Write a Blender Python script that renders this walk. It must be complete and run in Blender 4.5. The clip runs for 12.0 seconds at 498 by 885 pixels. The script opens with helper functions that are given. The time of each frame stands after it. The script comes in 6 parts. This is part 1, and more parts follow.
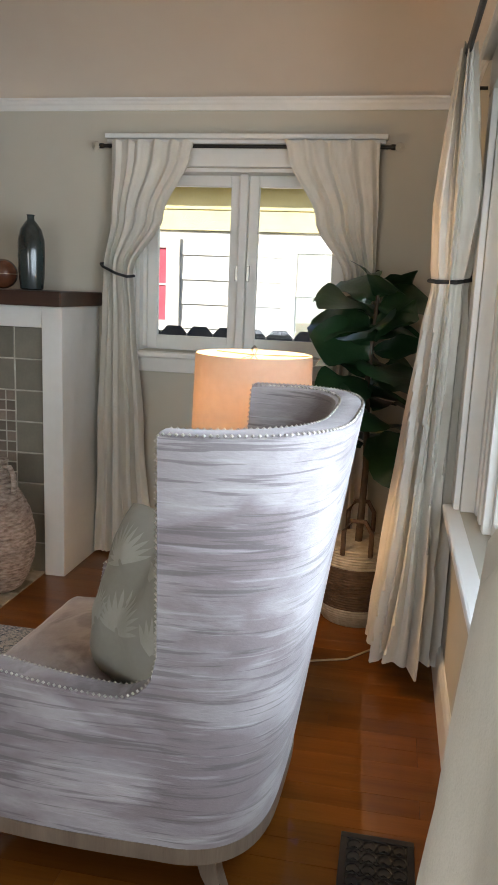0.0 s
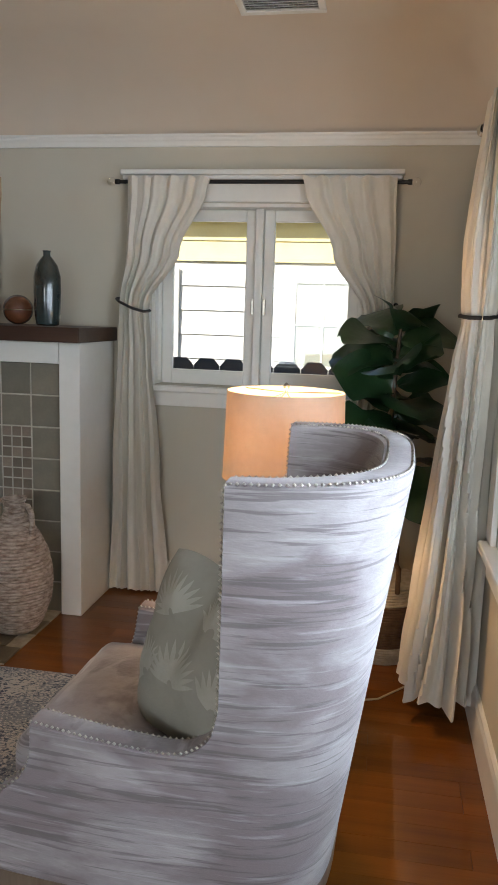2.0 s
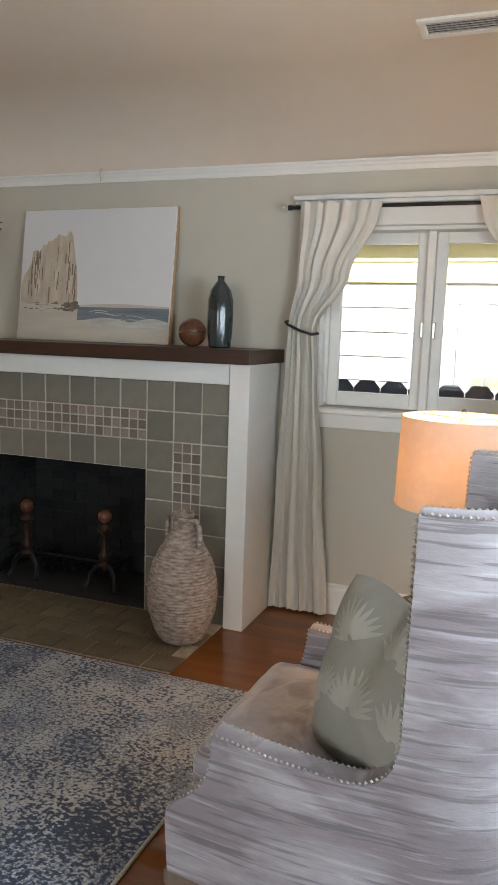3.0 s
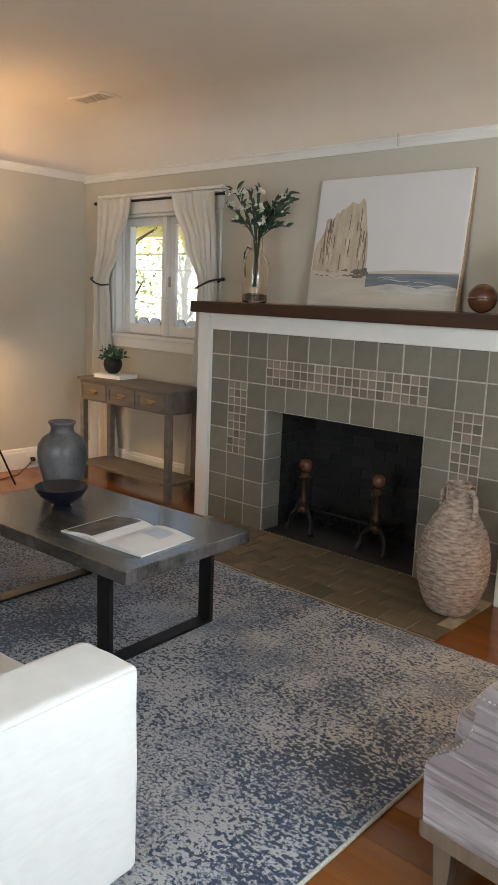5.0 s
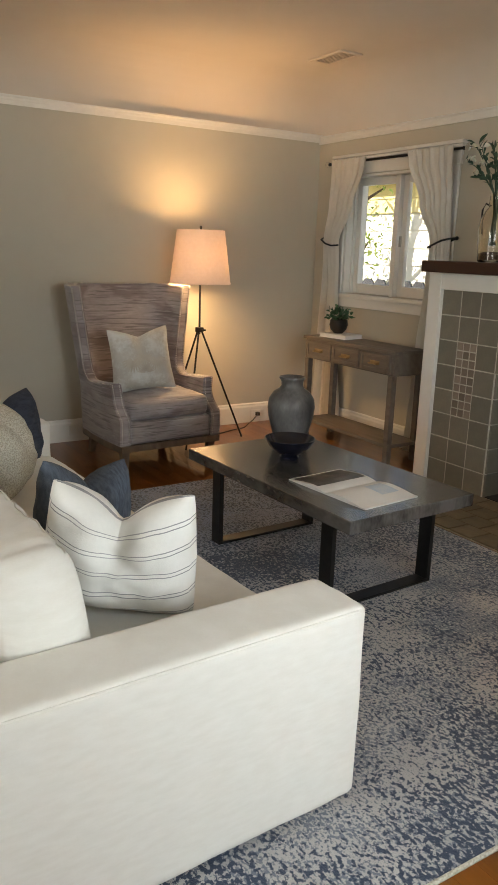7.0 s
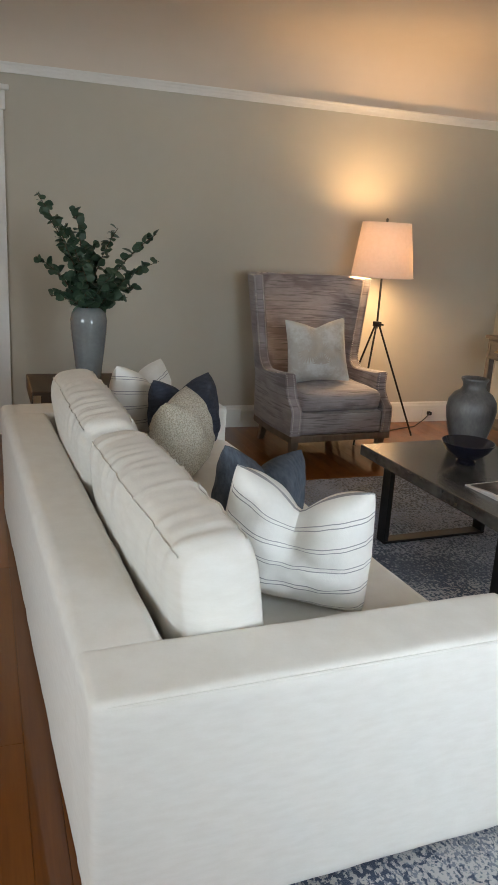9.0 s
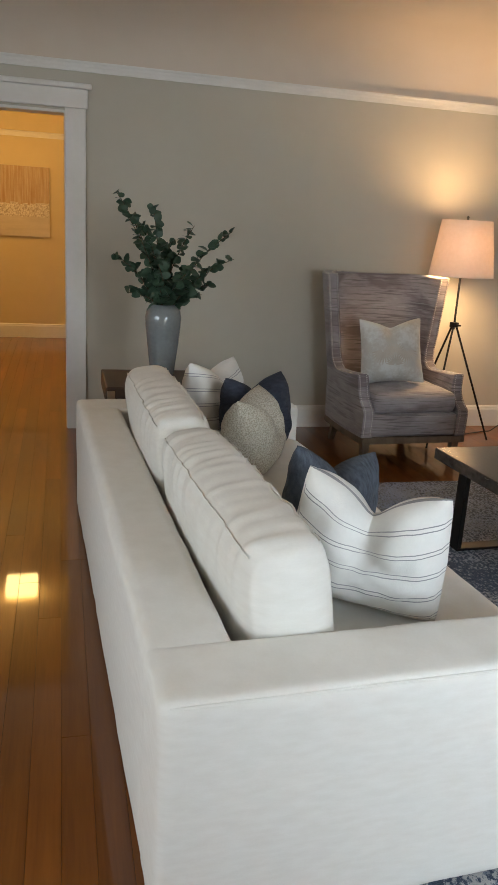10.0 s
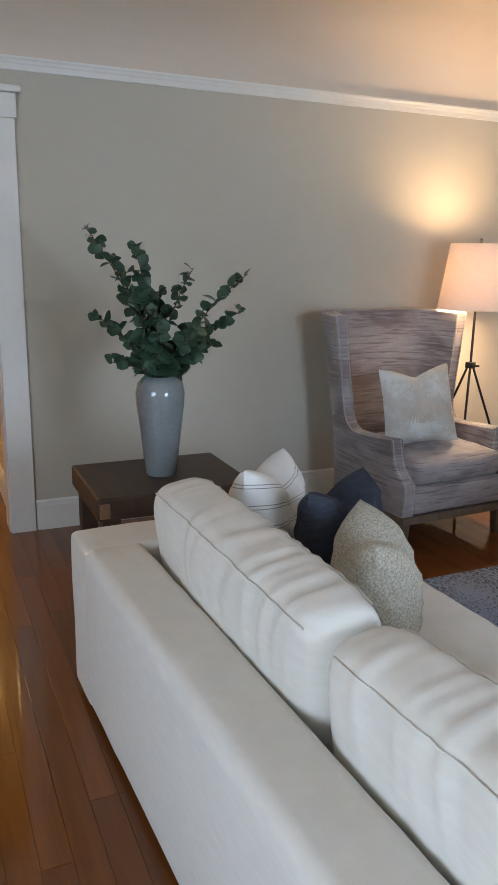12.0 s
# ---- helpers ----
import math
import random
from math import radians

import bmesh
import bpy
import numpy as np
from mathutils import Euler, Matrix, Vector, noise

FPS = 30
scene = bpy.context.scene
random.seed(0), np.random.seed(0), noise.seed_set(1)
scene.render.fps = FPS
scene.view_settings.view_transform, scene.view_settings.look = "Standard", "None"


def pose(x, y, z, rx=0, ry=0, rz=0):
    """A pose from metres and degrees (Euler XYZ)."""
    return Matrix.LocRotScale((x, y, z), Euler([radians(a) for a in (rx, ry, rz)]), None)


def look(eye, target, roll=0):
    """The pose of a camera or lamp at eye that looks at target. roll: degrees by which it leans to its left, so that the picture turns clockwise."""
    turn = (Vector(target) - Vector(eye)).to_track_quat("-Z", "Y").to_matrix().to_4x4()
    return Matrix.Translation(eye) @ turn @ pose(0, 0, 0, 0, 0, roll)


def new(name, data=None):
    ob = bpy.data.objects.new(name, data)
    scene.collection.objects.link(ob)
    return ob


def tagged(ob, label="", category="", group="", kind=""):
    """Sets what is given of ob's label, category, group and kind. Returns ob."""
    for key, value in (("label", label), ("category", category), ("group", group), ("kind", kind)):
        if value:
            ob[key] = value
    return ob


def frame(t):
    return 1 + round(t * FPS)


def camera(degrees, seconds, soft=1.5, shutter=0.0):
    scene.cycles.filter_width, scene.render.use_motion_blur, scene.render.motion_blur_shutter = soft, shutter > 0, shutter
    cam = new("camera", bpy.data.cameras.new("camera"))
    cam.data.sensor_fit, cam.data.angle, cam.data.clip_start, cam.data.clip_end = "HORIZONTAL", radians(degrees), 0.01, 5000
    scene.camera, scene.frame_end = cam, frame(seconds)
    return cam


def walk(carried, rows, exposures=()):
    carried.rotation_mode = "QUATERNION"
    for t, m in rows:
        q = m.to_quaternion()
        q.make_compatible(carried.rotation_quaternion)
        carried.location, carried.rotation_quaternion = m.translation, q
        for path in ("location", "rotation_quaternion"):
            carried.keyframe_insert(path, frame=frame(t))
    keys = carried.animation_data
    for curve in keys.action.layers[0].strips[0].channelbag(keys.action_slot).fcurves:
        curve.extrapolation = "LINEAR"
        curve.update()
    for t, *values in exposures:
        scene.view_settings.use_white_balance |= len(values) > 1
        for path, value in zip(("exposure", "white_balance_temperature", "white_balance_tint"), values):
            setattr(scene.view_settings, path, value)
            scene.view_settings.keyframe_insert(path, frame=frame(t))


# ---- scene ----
cam = camera(36.6, 12.0)
PATH = [
    (0, (0.448, 0.362, 1.457), (0.092, 2.29, 1.061), 2.3),
    (0.5, (0.411, 0.399, 1.467), (0.205, 2.351, 1.083), 1.0),
    (1, (0.395, 0.384, 1.467), (0.287, 2.345, 1.086), 1.0),
    (1.5, (0.345, 0.372, 1.479), (0.206, 2.334, 1.115), 1.7),
    (2, (0.288, 0.376, 1.488), (-0.041, 2.321, 1.16), 1.8),
    (2.5, (0.242, 0.358, 1.496), (-0.291, 2.262, 1.195), 1.8),
    (3, (0.201, 0.343, 1.501), (-0.503, 2.193, 1.211), 1.9),
    (3.2, (0.191, 0.342, 1.502), (-0.577, 2.165, 1.21), 1.9),
    (4.8, (0.178, 0.283, 1.461), (-1.059, 1.812, 1.098), 2.4),
    (5, (0.207, 0.29, 1.459), (-1.097, 1.757, 1.077), 2.2),
    (5.5, (0.258, 0.271, 1.449), (-1.162, 1.614, 1.023), 1.8),
    (6, (0.275, 0.213, 1.452), (-1.223, 1.453, 0.985), 1.3),
    (6.5, (0.258, 0.199, 1.444), (-1.32, 1.328, 0.961), 1.5),
    (7, (0.233, 0.179, 1.444), (-1.408, 1.21, 0.949), 1.8),
    (7.2, (0.226, 0.181, 1.44), (-1.439, 1.172, 0.945), 1.6),
    (8.8, (0.18, 0.129, 1.429), (-1.621, 0.823, 0.907), 3.4),
    (9, (0.187, 0.125, 1.442), (-1.627, 0.777, 0.909), 3.3),
    (9.5, (0.181, 0.117, 1.443), (-1.663, 0.669, 0.9), 3.5),
    (10, (0.154, 0.119, 1.436), (-1.709, 0.599, 0.89), 3.4),
    (10.5, (-0.021, 0.117, 1.407), (-1.894, 0.554, 0.859), 3.4),
    (11, (-0.372, 0.055, 1.458), (-2.243, 0.513, 0.918), 3.6),
    (11.5, (-0.772, 0.01, 1.475), (-2.631, 0.54, 0.962), 3.0),
    (12, (-1.131, -0.23, 1.496), (-2.905, 0.554, 1.009), 1.0),
]
SKY, SUN = 0.15, 5.0
FLOORLAMP, TABLELAMP, HALLLAMP, SOUTHLIGHT, EASTLIGHT = 24, 12, 19, 31, 38
walk(cam, [(t, look(eye, target, roll)) for t, eye, target, roll in PATH], exposures=[(0, 0.62, 6400, 10), (0.5, 0.42, 6350, 10), (1, 0.40, 6350, 10), (2.5, 0.74, 6300, 10), (3.2, 1.0, 6300, 10), (5.2, 1.16, 6600, 10), (6.5, 0.93, 7350, 10), (7, 0.87, 7350, 10), (9, 0.88, 6600, 10), (10, 0.82, 6600, 10), (11, 0.96, 7050, 10), (11.5, 1.12, 6550, 10), (12, 1.20, 5750, 10)])

# ---- world and light ----
world = bpy.data.worlds.new("sky_world")
scene.world = world
world.use_nodes = True
_sky = world.node_tree.nodes.new("ShaderNodeTexSky")
_sky.sky_type, _sky.sun_disc = "NISHITA", False
_sky.sun_elevation, _sky.sun_rotation = radians(31), radians(200)
_bg = world.node_tree.nodes["Background"]
_bg.inputs["Strength"].default_value = SKY
world.node_tree.links.new(_sky.outputs["Color"], _bg.inputs["Color"])


def lamp(name, kind, m, energy, colour, **kw):
    data = bpy.data.lights.new(name, kind)
    data.energy, data.color = energy, colour
    if kind == "SUN":
        data.angle = kw["angle"]
    if kind == "POINT":
        data.shadow_soft_size = kw["size"]
    if kind == "AREA":
        data.shape, data.size, data.size_y = "RECTANGLE", kw["size"], kw["size_y"]
    ob = new(name, data)
    ob.matrix_world = m
    return ob


lamp("sun", "SUN", look((-3, -8, 5.2), (0, 0, 0)), SUN, (1.0, 0.95, 0.86), angle=radians(0.6))
# the sky's light in the openings of the east and added, unseen south windows
lamp("east_window_daylight", "AREA", look((0.985, 1.30, 1.42), (-3, 1.0, 1.0)), EASTLIGHT, (0.74, 0.87, 1.0), size=1.7, size_y=1.3)
lamp("added_south_daylight", "AREA", look((-0.6, -2.64, 1.45), (-0.8, 0, 1.1)), SOUTHLIGHT, (0.80, 0.90, 1.0), size=2.0, size_y=1.25)


# ---- materials ----
def material(name, base, rough=0.6, second=None, scale=8.0, amount=0.5, bump=0.0, bump_scale=80.0, metal=0.0, stretch=(1, 1, 1), spec=0.5, sheen=0.0, coat=0.0, detail=4.0, rand=0.0, coat_rough=0.1):
    """A paint, cloth, wood or stone: two colours mixed by noise at two scales, and fine relief."""
    m = bpy.data.materials.new(name)
    m.use_nodes = True
    nt = m.node_tree
    b = nt.nodes["Principled BSDF"]
    b.inputs["Roughness"].default_value, b.inputs["Metallic"].default_value = rough, metal
    b.inputs["Specular IOR Level"].default_value = spec
    b.inputs["Sheen Weight"].default_value, b.inputs["Coat Weight"].default_value = sheen, coat
    b.inputs["Coat Roughness"].default_value = coat_rough
    tc = nt.nodes.new("ShaderNodeTexCoord")
    mp = nt.nodes.new("ShaderNodeMapping")
    mp.inputs["Scale"].default_value = stretch
    nt.links.new(tc.outputs["Object"], mp.inputs["Vector"])
    second = second or tuple(c * 0.82 for c in base)
    n1 = nt.nodes.new("ShaderNodeTexNoise")
    n1.inputs["Scale"].default_value, n1.inputs["Detail"].default_value = scale, detail
    n2 = nt.nodes.new("ShaderNodeTexNoise")
    n2.inputs["Scale"].default_value, n2.inputs["Detail"].default_value = scale * 9, 3.0
    for n in (n1, n2):
        nt.links.new(mp.outputs["Vector"], n.inputs["Vector"])
    ad = nt.nodes.new("ShaderNodeMath")
    ad.operation = "MULTIPLY_ADD"
    nt.links.new(n2.outputs["Fac"], ad.inputs[0])
    ad.inputs[1].default_value = 0.35
    nt.links.new(n1.outputs["Fac"], ad.inputs[2])
    rp = nt.nodes.new("ShaderNodeValToRGB")
    rp.color_ramp.elements[0].position, rp.color_ramp.elements[1].position = 0.67 - 0.25 * amount - 0.02, 0.67 + 0.25 * amount
    rp.color_ramp.elements[0].color, rp.color_ramp.elements[1].color = (*second, 1), (*base, 1)
    nt.links.new(ad.outputs[0], rp.inputs["Fac"])
    out = rp.outputs["Color"]
    if rand:
        oi = nt.nodes.new("ShaderNodeObjectInfo")
        hs = nt.nodes.new("ShaderNodeHueSaturation")
        mr = nt.nodes.new("ShaderNodeMapRange")
        mr.inputs["To Min"].default_value, mr.inputs["To Max"].default_value = 1 - rand, 1 + rand
        nt.links.new(oi.outputs["Random"], mr.inputs["Value"])
        nt.links.new(mr.outputs["Result"], hs.inputs["Value"])
        nt.links.new(out, hs.inputs["Color"])
        out = hs.outputs["Color"]
    nt.links.new(out, b.inputs["Base Color"])
    if bump:
        n3 = nt.nodes.new("ShaderNodeTexNoise")
        n3.inputs["Scale"].default_value, n3.inputs["Detail"].default_value = bump_scale, 5.0
        nt.links.new(mp.outputs["Vector"], n3.inputs["Vector"])
        bp = nt.nodes.new("ShaderNodeBump")
        bp.inputs["Strength"].default_value, bp.inputs["Distance"].default_value = bump, 0.004
        nt.links.new(n3.outputs["Fac"], bp.inputs["Height"])
        nt.links.new(bp.outputs["Normal"], b.inputs["Normal"])
    return m


def glass(name, colour=(1, 1, 1), rough=0.0):
    m = bpy.data.materials.new(name)
    m.use_nodes = True
    b = m.node_tree.nodes["Principled BSDF"]
    b.inputs["Base Color"].default_value = (*colour, 1)
    b.inputs["Transmission Weight"].default_value, b.inputs["Roughness"].default_value, b.inputs["IOR"].default_value = 1.0, rough, 1.45
    return m


WALL = material("wall_paint", (0.55, 0.51, 0.42), 0.75, (0.52, 0.48, 0.39), 1.2, 0.9, 0.06, 220)
CEIL = material("ceiling_paint", (0.71, 0.61, 0.50), 0.8, (0.67, 0.57, 0.46), 0.9, 0.9, 0.05, 160)
HALL = material("hall_paint", (0.66, 0.55, 0.33), 0.75, (0.62, 0.51, 0.30), 1.2, 0.9, 0.05, 200)
WHITE = material("white_trim_paint", (0.80, 0.78, 0.73), 0.38, (0.74, 0.72, 0.66), 3.0, 0.8, 0.05, 90)
TILE = material("grey_glazed_tile", (0.215, 0.195, 0.15), 0.35, (0.165, 0.15, 0.118), 9.0, 0.9, 0.12, 30, rand=0.16)
MOSAIC = material("mosaic_tile", (0.25, 0.20, 0.155), 0.3, (0.17, 0.135, 0.105), 12.0, 0.9, 0.12, 40, rand=0.3)
HEARTH = material("hearth_tile", (0.17, 0.13, 0.08), 0.5, (0.10, 0.075, 0.045), 7.0, 0.9, 0.15, 30, rand=0.2)
GROUT = material("pale_grout", (0.58, 0.54, 0.46), 0.85, (0.40, 0.37, 0.31), 20.0, 0.9, 0.2, 150)
DGROUT = material("hearth_grout", (0.46, 0.40, 0.30), 0.9, (0.26, 0.22, 0.16), 20.0, 0.9, 0.2, 150)
SOOT = material("sooty_firebrick", (0.026, 0.024, 0.021), 0.85, (0.012, 0.011, 0.01), 5.0, 0.9, 0.4, 25, rand=0.3)
WALNUT = material("dark_walnut", (0.060, 0.026, 0.014), 0.4, (0.030, 0.012, 0.007), 5.0, 0.9, 0.12, 60, stretch=(0.15, 3, 3))
FLOOR = material("oak_board", (0.20, 0.064, 0.008), 0.34, (0.12, 0.036, 0.005), 3.0, 0.9, 0.05, 60, stretch=(0.25, 5, 5), rand=0.18, spec=0.12, coat=0.85, coat_rough=0.035)
GLASS = glass("window_glass")


# ---- mesh helpers ----
def finish(name, bm, mats, parent=None, smooth=False, label=""):
    me = bpy.data.meshes.new(name)
    bmesh.ops.recalc_face_normals(bm, faces=bm.faces[:])
    if smooth:
        for f in bm.faces:
            f.smooth = True
    bm.to_mesh(me)
    bm.free()
    for m in (mats if isinstance(mats, (list, tuple)) else [mats]):
        me.materials.append(m)
    ob = new(name, me)
    if smooth:
        me.set_sharp_from_angle(angle=radians(42))
    if parent is not None:
        ob.parent = parent
    if label:
        ob["label"] = label
    return ob


def part(name, bm, mat, parent, label="", smooth=False):
    return finish(name, bm, mat, parent, smooth, label)


def thing(name, m, label, category, group="", kind=""):
    ob = new(name)
    ob.matrix_basis = m
    return tagged(ob, label, category, group, kind)


def setting(name, bm, mat, label="", smooth=False, category=""):
    return tagged(finish(name, bm, mat, None, smooth), label, category or name.split("_")[0], kind="structure")


def add_box(bm, x0, x1, y0, y1, z0, z1, bevel=0.0, seg=2, mi=0):
    r = bmesh.ops.create_cube(bm, size=1)
    vs = r["verts"]
    bmesh.ops.scale(bm, vec=(abs(x1 - x0), abs(y1 - y0), abs(z1 - z0)), verts=vs)
    bmesh.ops.translate(bm, vec=((x0 + x1) / 2, (y0 + y1) / 2, (z0 + z1) / 2), verts=vs)
    fs = {f for v in vs for f in v.link_faces}
    for f in fs:
        f.material_index = mi
    if bevel:
        es = list({e for v in vs for e in v.link_edges})
        bmesh.ops.bevel(bm, geom=es, offset=bevel, segments=seg, profile=0.5, affect="EDGES")
    return bm


def box(*a, **k):
    return add_box(bmesh.new(), *a, **k)


def add_tube(bm, pts, radius, seg=10, caps=True):
    """A round bar along points; radius may be a list."""
    pts = [Vector(p) for p in pts]
    rs = radius if isinstance(radius, (list, tuple)) else [radius] * len(pts)
    rings = []
    up = Vector((0, 0, 1))
    for i, p in enumerate(pts):
        d = (pts[min(i + 1, len(pts) - 1)] - pts[max(i - 1, 0)]).normalized()
        a = d.cross(up if abs(d.z) < 0.95 else Vector((1, 0, 0))).normalized()
        b = d.cross(a)
        rings.append([bm.verts.new(p + rs[i] * (math.cos(2 * math.pi * k / seg) * a + math.sin(2 * math.pi * k / seg) * b)) for k in range(seg)])
    for r0, r1 in zip(rings, rings[1:]):
        for k in range(seg):
            bm.faces.new((r0[k], r0[(k + 1) % seg], r1[(k + 1) % seg], r1[k]))
    if caps:
        bm.faces.new(rings[0])
        bm.faces.new(rings[-1])
    return bm


def add_lathe(bm, profile, seg=32, at=(0, 0, 0), wobble=0.0):
    """Turns (radius, height) pairs round the z axis."""
    rings = []
    for r, z in profile:
        rings.append([bm.verts.new((at[0] + max(r, 1e-4) * (1 + wobble * math.sin(5 * z * 20 + k)) * math.cos(2 * math.pi * k / seg), at[1] + max(r, 1e-4) * math.sin(2 * math.pi * k / seg), at[2] + z)) for k in range(seg)])
    for r0, r1 in zip(rings, rings[1:]):
        for k in range(seg):
            bm.faces.new((r0[k], r0[(k + 1) % seg], r1[(k + 1) % seg], r1[k]))
    bm.faces.new(rings[0])
    bm.faces.new(rings[-1])
    return bm


def grid_faces(bm, rows, close=False):
    """Faces between rows of points."""
    vs = [[bm.verts.new(p) for p in row] for row in rows]
    for a, b in zip(vs, vs[1:]):
        n = len(a)
        for k in range(n if close else n - 1):
            bm.faces.new((a[k], a[(k + 1) % n], b[(k + 1) % n], b[k]))
    return vs


def slab_with_holes(axis, at0, at1, u0, u1, z0, z1, holes):
    """A wall slab across axis ('x' or 'y') from at0 to at1, with openings (u0, u1, z0, z1) right through it."""
    us = sorted({u0, u1, *[h[0] for h in holes], *[h[1] for h in holes]})
    zs = sorted({z0, z1, *[h[2] for h in holes], *[h[3] for h in holes]})

    def solid(i, j):
        if not (0 <= i < len(us) - 1 and 0 <= j < len(zs) - 1):
            return False
        u, z = (us[i] + us[i + 1]) / 2, (zs[j] + zs[j + 1]) / 2
        return not any(h[0] < u < h[1] and h[2] < z < h[3] for h in holes)

    bm = bmesh.new()

    def P(a, u, z):
        return (a, u, z) if axis == "x" else (u, a, z)

    def quad(*ps):
        bm.faces.new([bm.verts.new(p) for p in ps])

    for i in range(len(us) - 1):
        for j in range(len(zs) - 1):
            if not solid(i, j):
                continue
            a, b, c, d = us[i], us[i + 1], zs[j], zs[j + 1]
            for s in (at0, at1):
                quad(P(s, a, c), P(s, b, c), P(s, b, d), P(s, a, d))
            if not solid(i - 1, j):
                quad(P(at0, a, c), P(at1, a, c), P(at1, a, d), P(at0, a, d))
            if not solid(i + 1, j):
                quad(P(at0, b, c), P(at1, b, c), P(at1, b, d), P(at0, b, d))
            if not solid(i, j - 1):
                quad(P(at0, a, c), P(at1, a, c), P(at1, b, c), P(at0, b, c))
            if not solid(i, j + 1):
                quad(P(at0, a, d), P(at1, a, d), P(at1, b, d), P(at0, b, d))
    bmesh.ops.remove_doubles(bm, verts=bm.verts[:], dist=1e-5)
    return bm


# ---- the room: plan in metres, x east, y north ----
XW, XE, YN, YS = -5.175, 0.715, 4.19, -2.6
RAIL, CEILING = 2.350, 2.75
WIN_NE, WIN_NW = -0.345, -4.235
FX0, FX1, FY, TW = -3.2215, -1.20, 3.76, 0.1555
EW = (0.45, 2.95, 0.745, 2.10)
SW = (-1.65, 0.45, 0.80, 2.10)
win = lambda c: (c - 0.545, c + 0.545, 1.125, 2.045)
setting("wall_north", slab_with_holes("y", YN, YN + 0.22, XW - 0.2, XE + 0.24, 0, 3.0, [win(WIN_NE), win(WIN_NW), (FX0 + 3 * TW - 0.05, FX1 - 3 * TW + 0.05, 0, 0.9)]), WALL, "greige painted plaster wall with two windows and a fireplace")
setting("wall_east", slab_with_holes("x", XE, XE + 0.24, YS, YN, 0, 3.0, [EW]), WALL, "greige painted plaster wall with a wide picture window")
DOOR = (-1.45, 0.165, 0.0, 2.095)
setting("wall_west", slab_with_holes("x", XW - 0.16, XW, YS, YN, 0, 3.0, [DOOR]), WALL, "greige painted plaster wall with a cased opening")
setting("wall_south", slab_with_holes("y", YS - 0.2, YS, XW - 0.2, XE + 0.24, 0, 3.0, [SW]), WALL, "greige painted plaster wall with an added unseen window")

# ceiling: flat middle and a rounded cove down to the picture rail
bm = bmesh.new()
R, top = 0.36, RAIL + 0.02
rings = []
for k in range(9):
    a = math.pi / 2 * k / 8
    o, z = R * (1 - math.cos(a)), top + (CEILING - top) * math.sin(a)
    rings.append([(XW + o, YS + o, z), (XE - o, YS + o, z), (XE - o, YN - o, z), (XW + o, YN - o, z)])
vs = grid_faces(bm, rings, close=True)
bm.faces.new(vs[-1])
for f in bm.faces:
    f.smooth = True
setting("ceiling", bm, CEIL, "beige plaster ceiling coved down to the walls")
setting("ceiling_backing", box(XW - 0.2, XE + 0.24, YS - 0.2, YN + 0.22, 3.0, 3.1), CEIL, "plain slab over the room", category="ceiling")

# unseen slab outside, added to keep direct sun off the floor and sofa
setting("porch_roof", box(XW - 0.2, XE + 0.24, YS - 3.6, YS - 0.2, 2.62, 2.76), CEIL, "unseen slab added to keep the sun out of the south window", category="roof")

# picture rail: a stepped moulding
def moulding(p0, p1, inward, profile):
    """A profile of (out, z) carried from p0 to p1; inward is the unit way out of the wall."""
    bm = bmesh.new()
    grid_faces(bm, [[(p[0] + inward[0] * o, p[1] + inward[1] * o, z) for o, z in profile] for p in (p0, p1)], close=True)
    for k in (0, 1):
        bm.faces.new([v for v in bm.verts][k * len(profile):(k + 1) * len(profile)])
    return bm


rail_profile = [(0, -0.036), (0.012, -0.036), (0.014, -0.012), (0.018, -0.005), (0.020, 0.006), (0.027, 0.013), (0.028, 0.022), (0, 0.028)]
base_profile = [(0, 0), (0.018, 0), (0.018, 0.135), (0.013, 0.150), (0.013, 0.158), (0.006, 0.168), (0, 0.168)]
SIDES = [("north", (XW, YN), (XE, YN), (0, -1)), ("east", (XE, YS), (XE, YN), (-1, 0)), ("west", (XW, YS), (XW, YN), (1, 0)), ("south", (XW, YS), (XE, YS), (0, 1))]
for side, a, b, n in SIDES:
    setting("trim_rail_" + side, moulding(a, b, n, [(o, RAIL + (0.012 if side == "west" else -0.002) + z) for o, z in rail_profile]), WHITE, "white painted wooden picture rail", category="picture rail")
for side, a, b, n in [("north_west", (XW, YN), (FX0 - 0.1, YN), (0, -1)), ("north_east", (FX1 + 0.1, YN), (XE, YN), (0, -1)), ("east", (XE, YS), (XE, YN), (-1, 0)), ("west", (XW, 0.29), (XW, YN), (1, 0)), ("west_south", (XW, YS), (XW, -1.575), (1, 0)), ("south", (XW, YS), (XE, YS), (0, 1))]:
    setting("baseboard_" + side, moulding(a, b, n, base_profile), WHITE, "white painted wooden baseboard", category="baseboard")

# hall seen through the cased opening
HX = -9.45
bm = bmesh.new()
add_box(bm, HX - 0.15, HX, -2.6, 0.5, 0, 2.9)
setting("wall_hall_west", bm, HALL, "warm yellow painted hall wall")
setting("wall_hall_north", box(HX, XW - 0.16, 0.19, 0.34, 0, 2.9), HALL, "warm yellow painted hall wall beside the opening")
setting("wall_hall_south", box(HX, XW - 0.16, -2.75, -2.6, 0, 2.9), HALL, "warm yellow painted hall wall")
setting("ceiling_hall", box(HX - 0.15, XW - 0.16, -2.75, 0.34, 2.72, 2.9), HALL, "yellow-lit plaster hall ceiling", category="ceiling")
setting("trim_rail_hall", moulding((HX, -2.6), (HX, 0.19), (1, 0), [(o, 2.335 + z) for o, z in rail_profile]), WHITE, "white painted picture rail in the hall", category="picture rail")
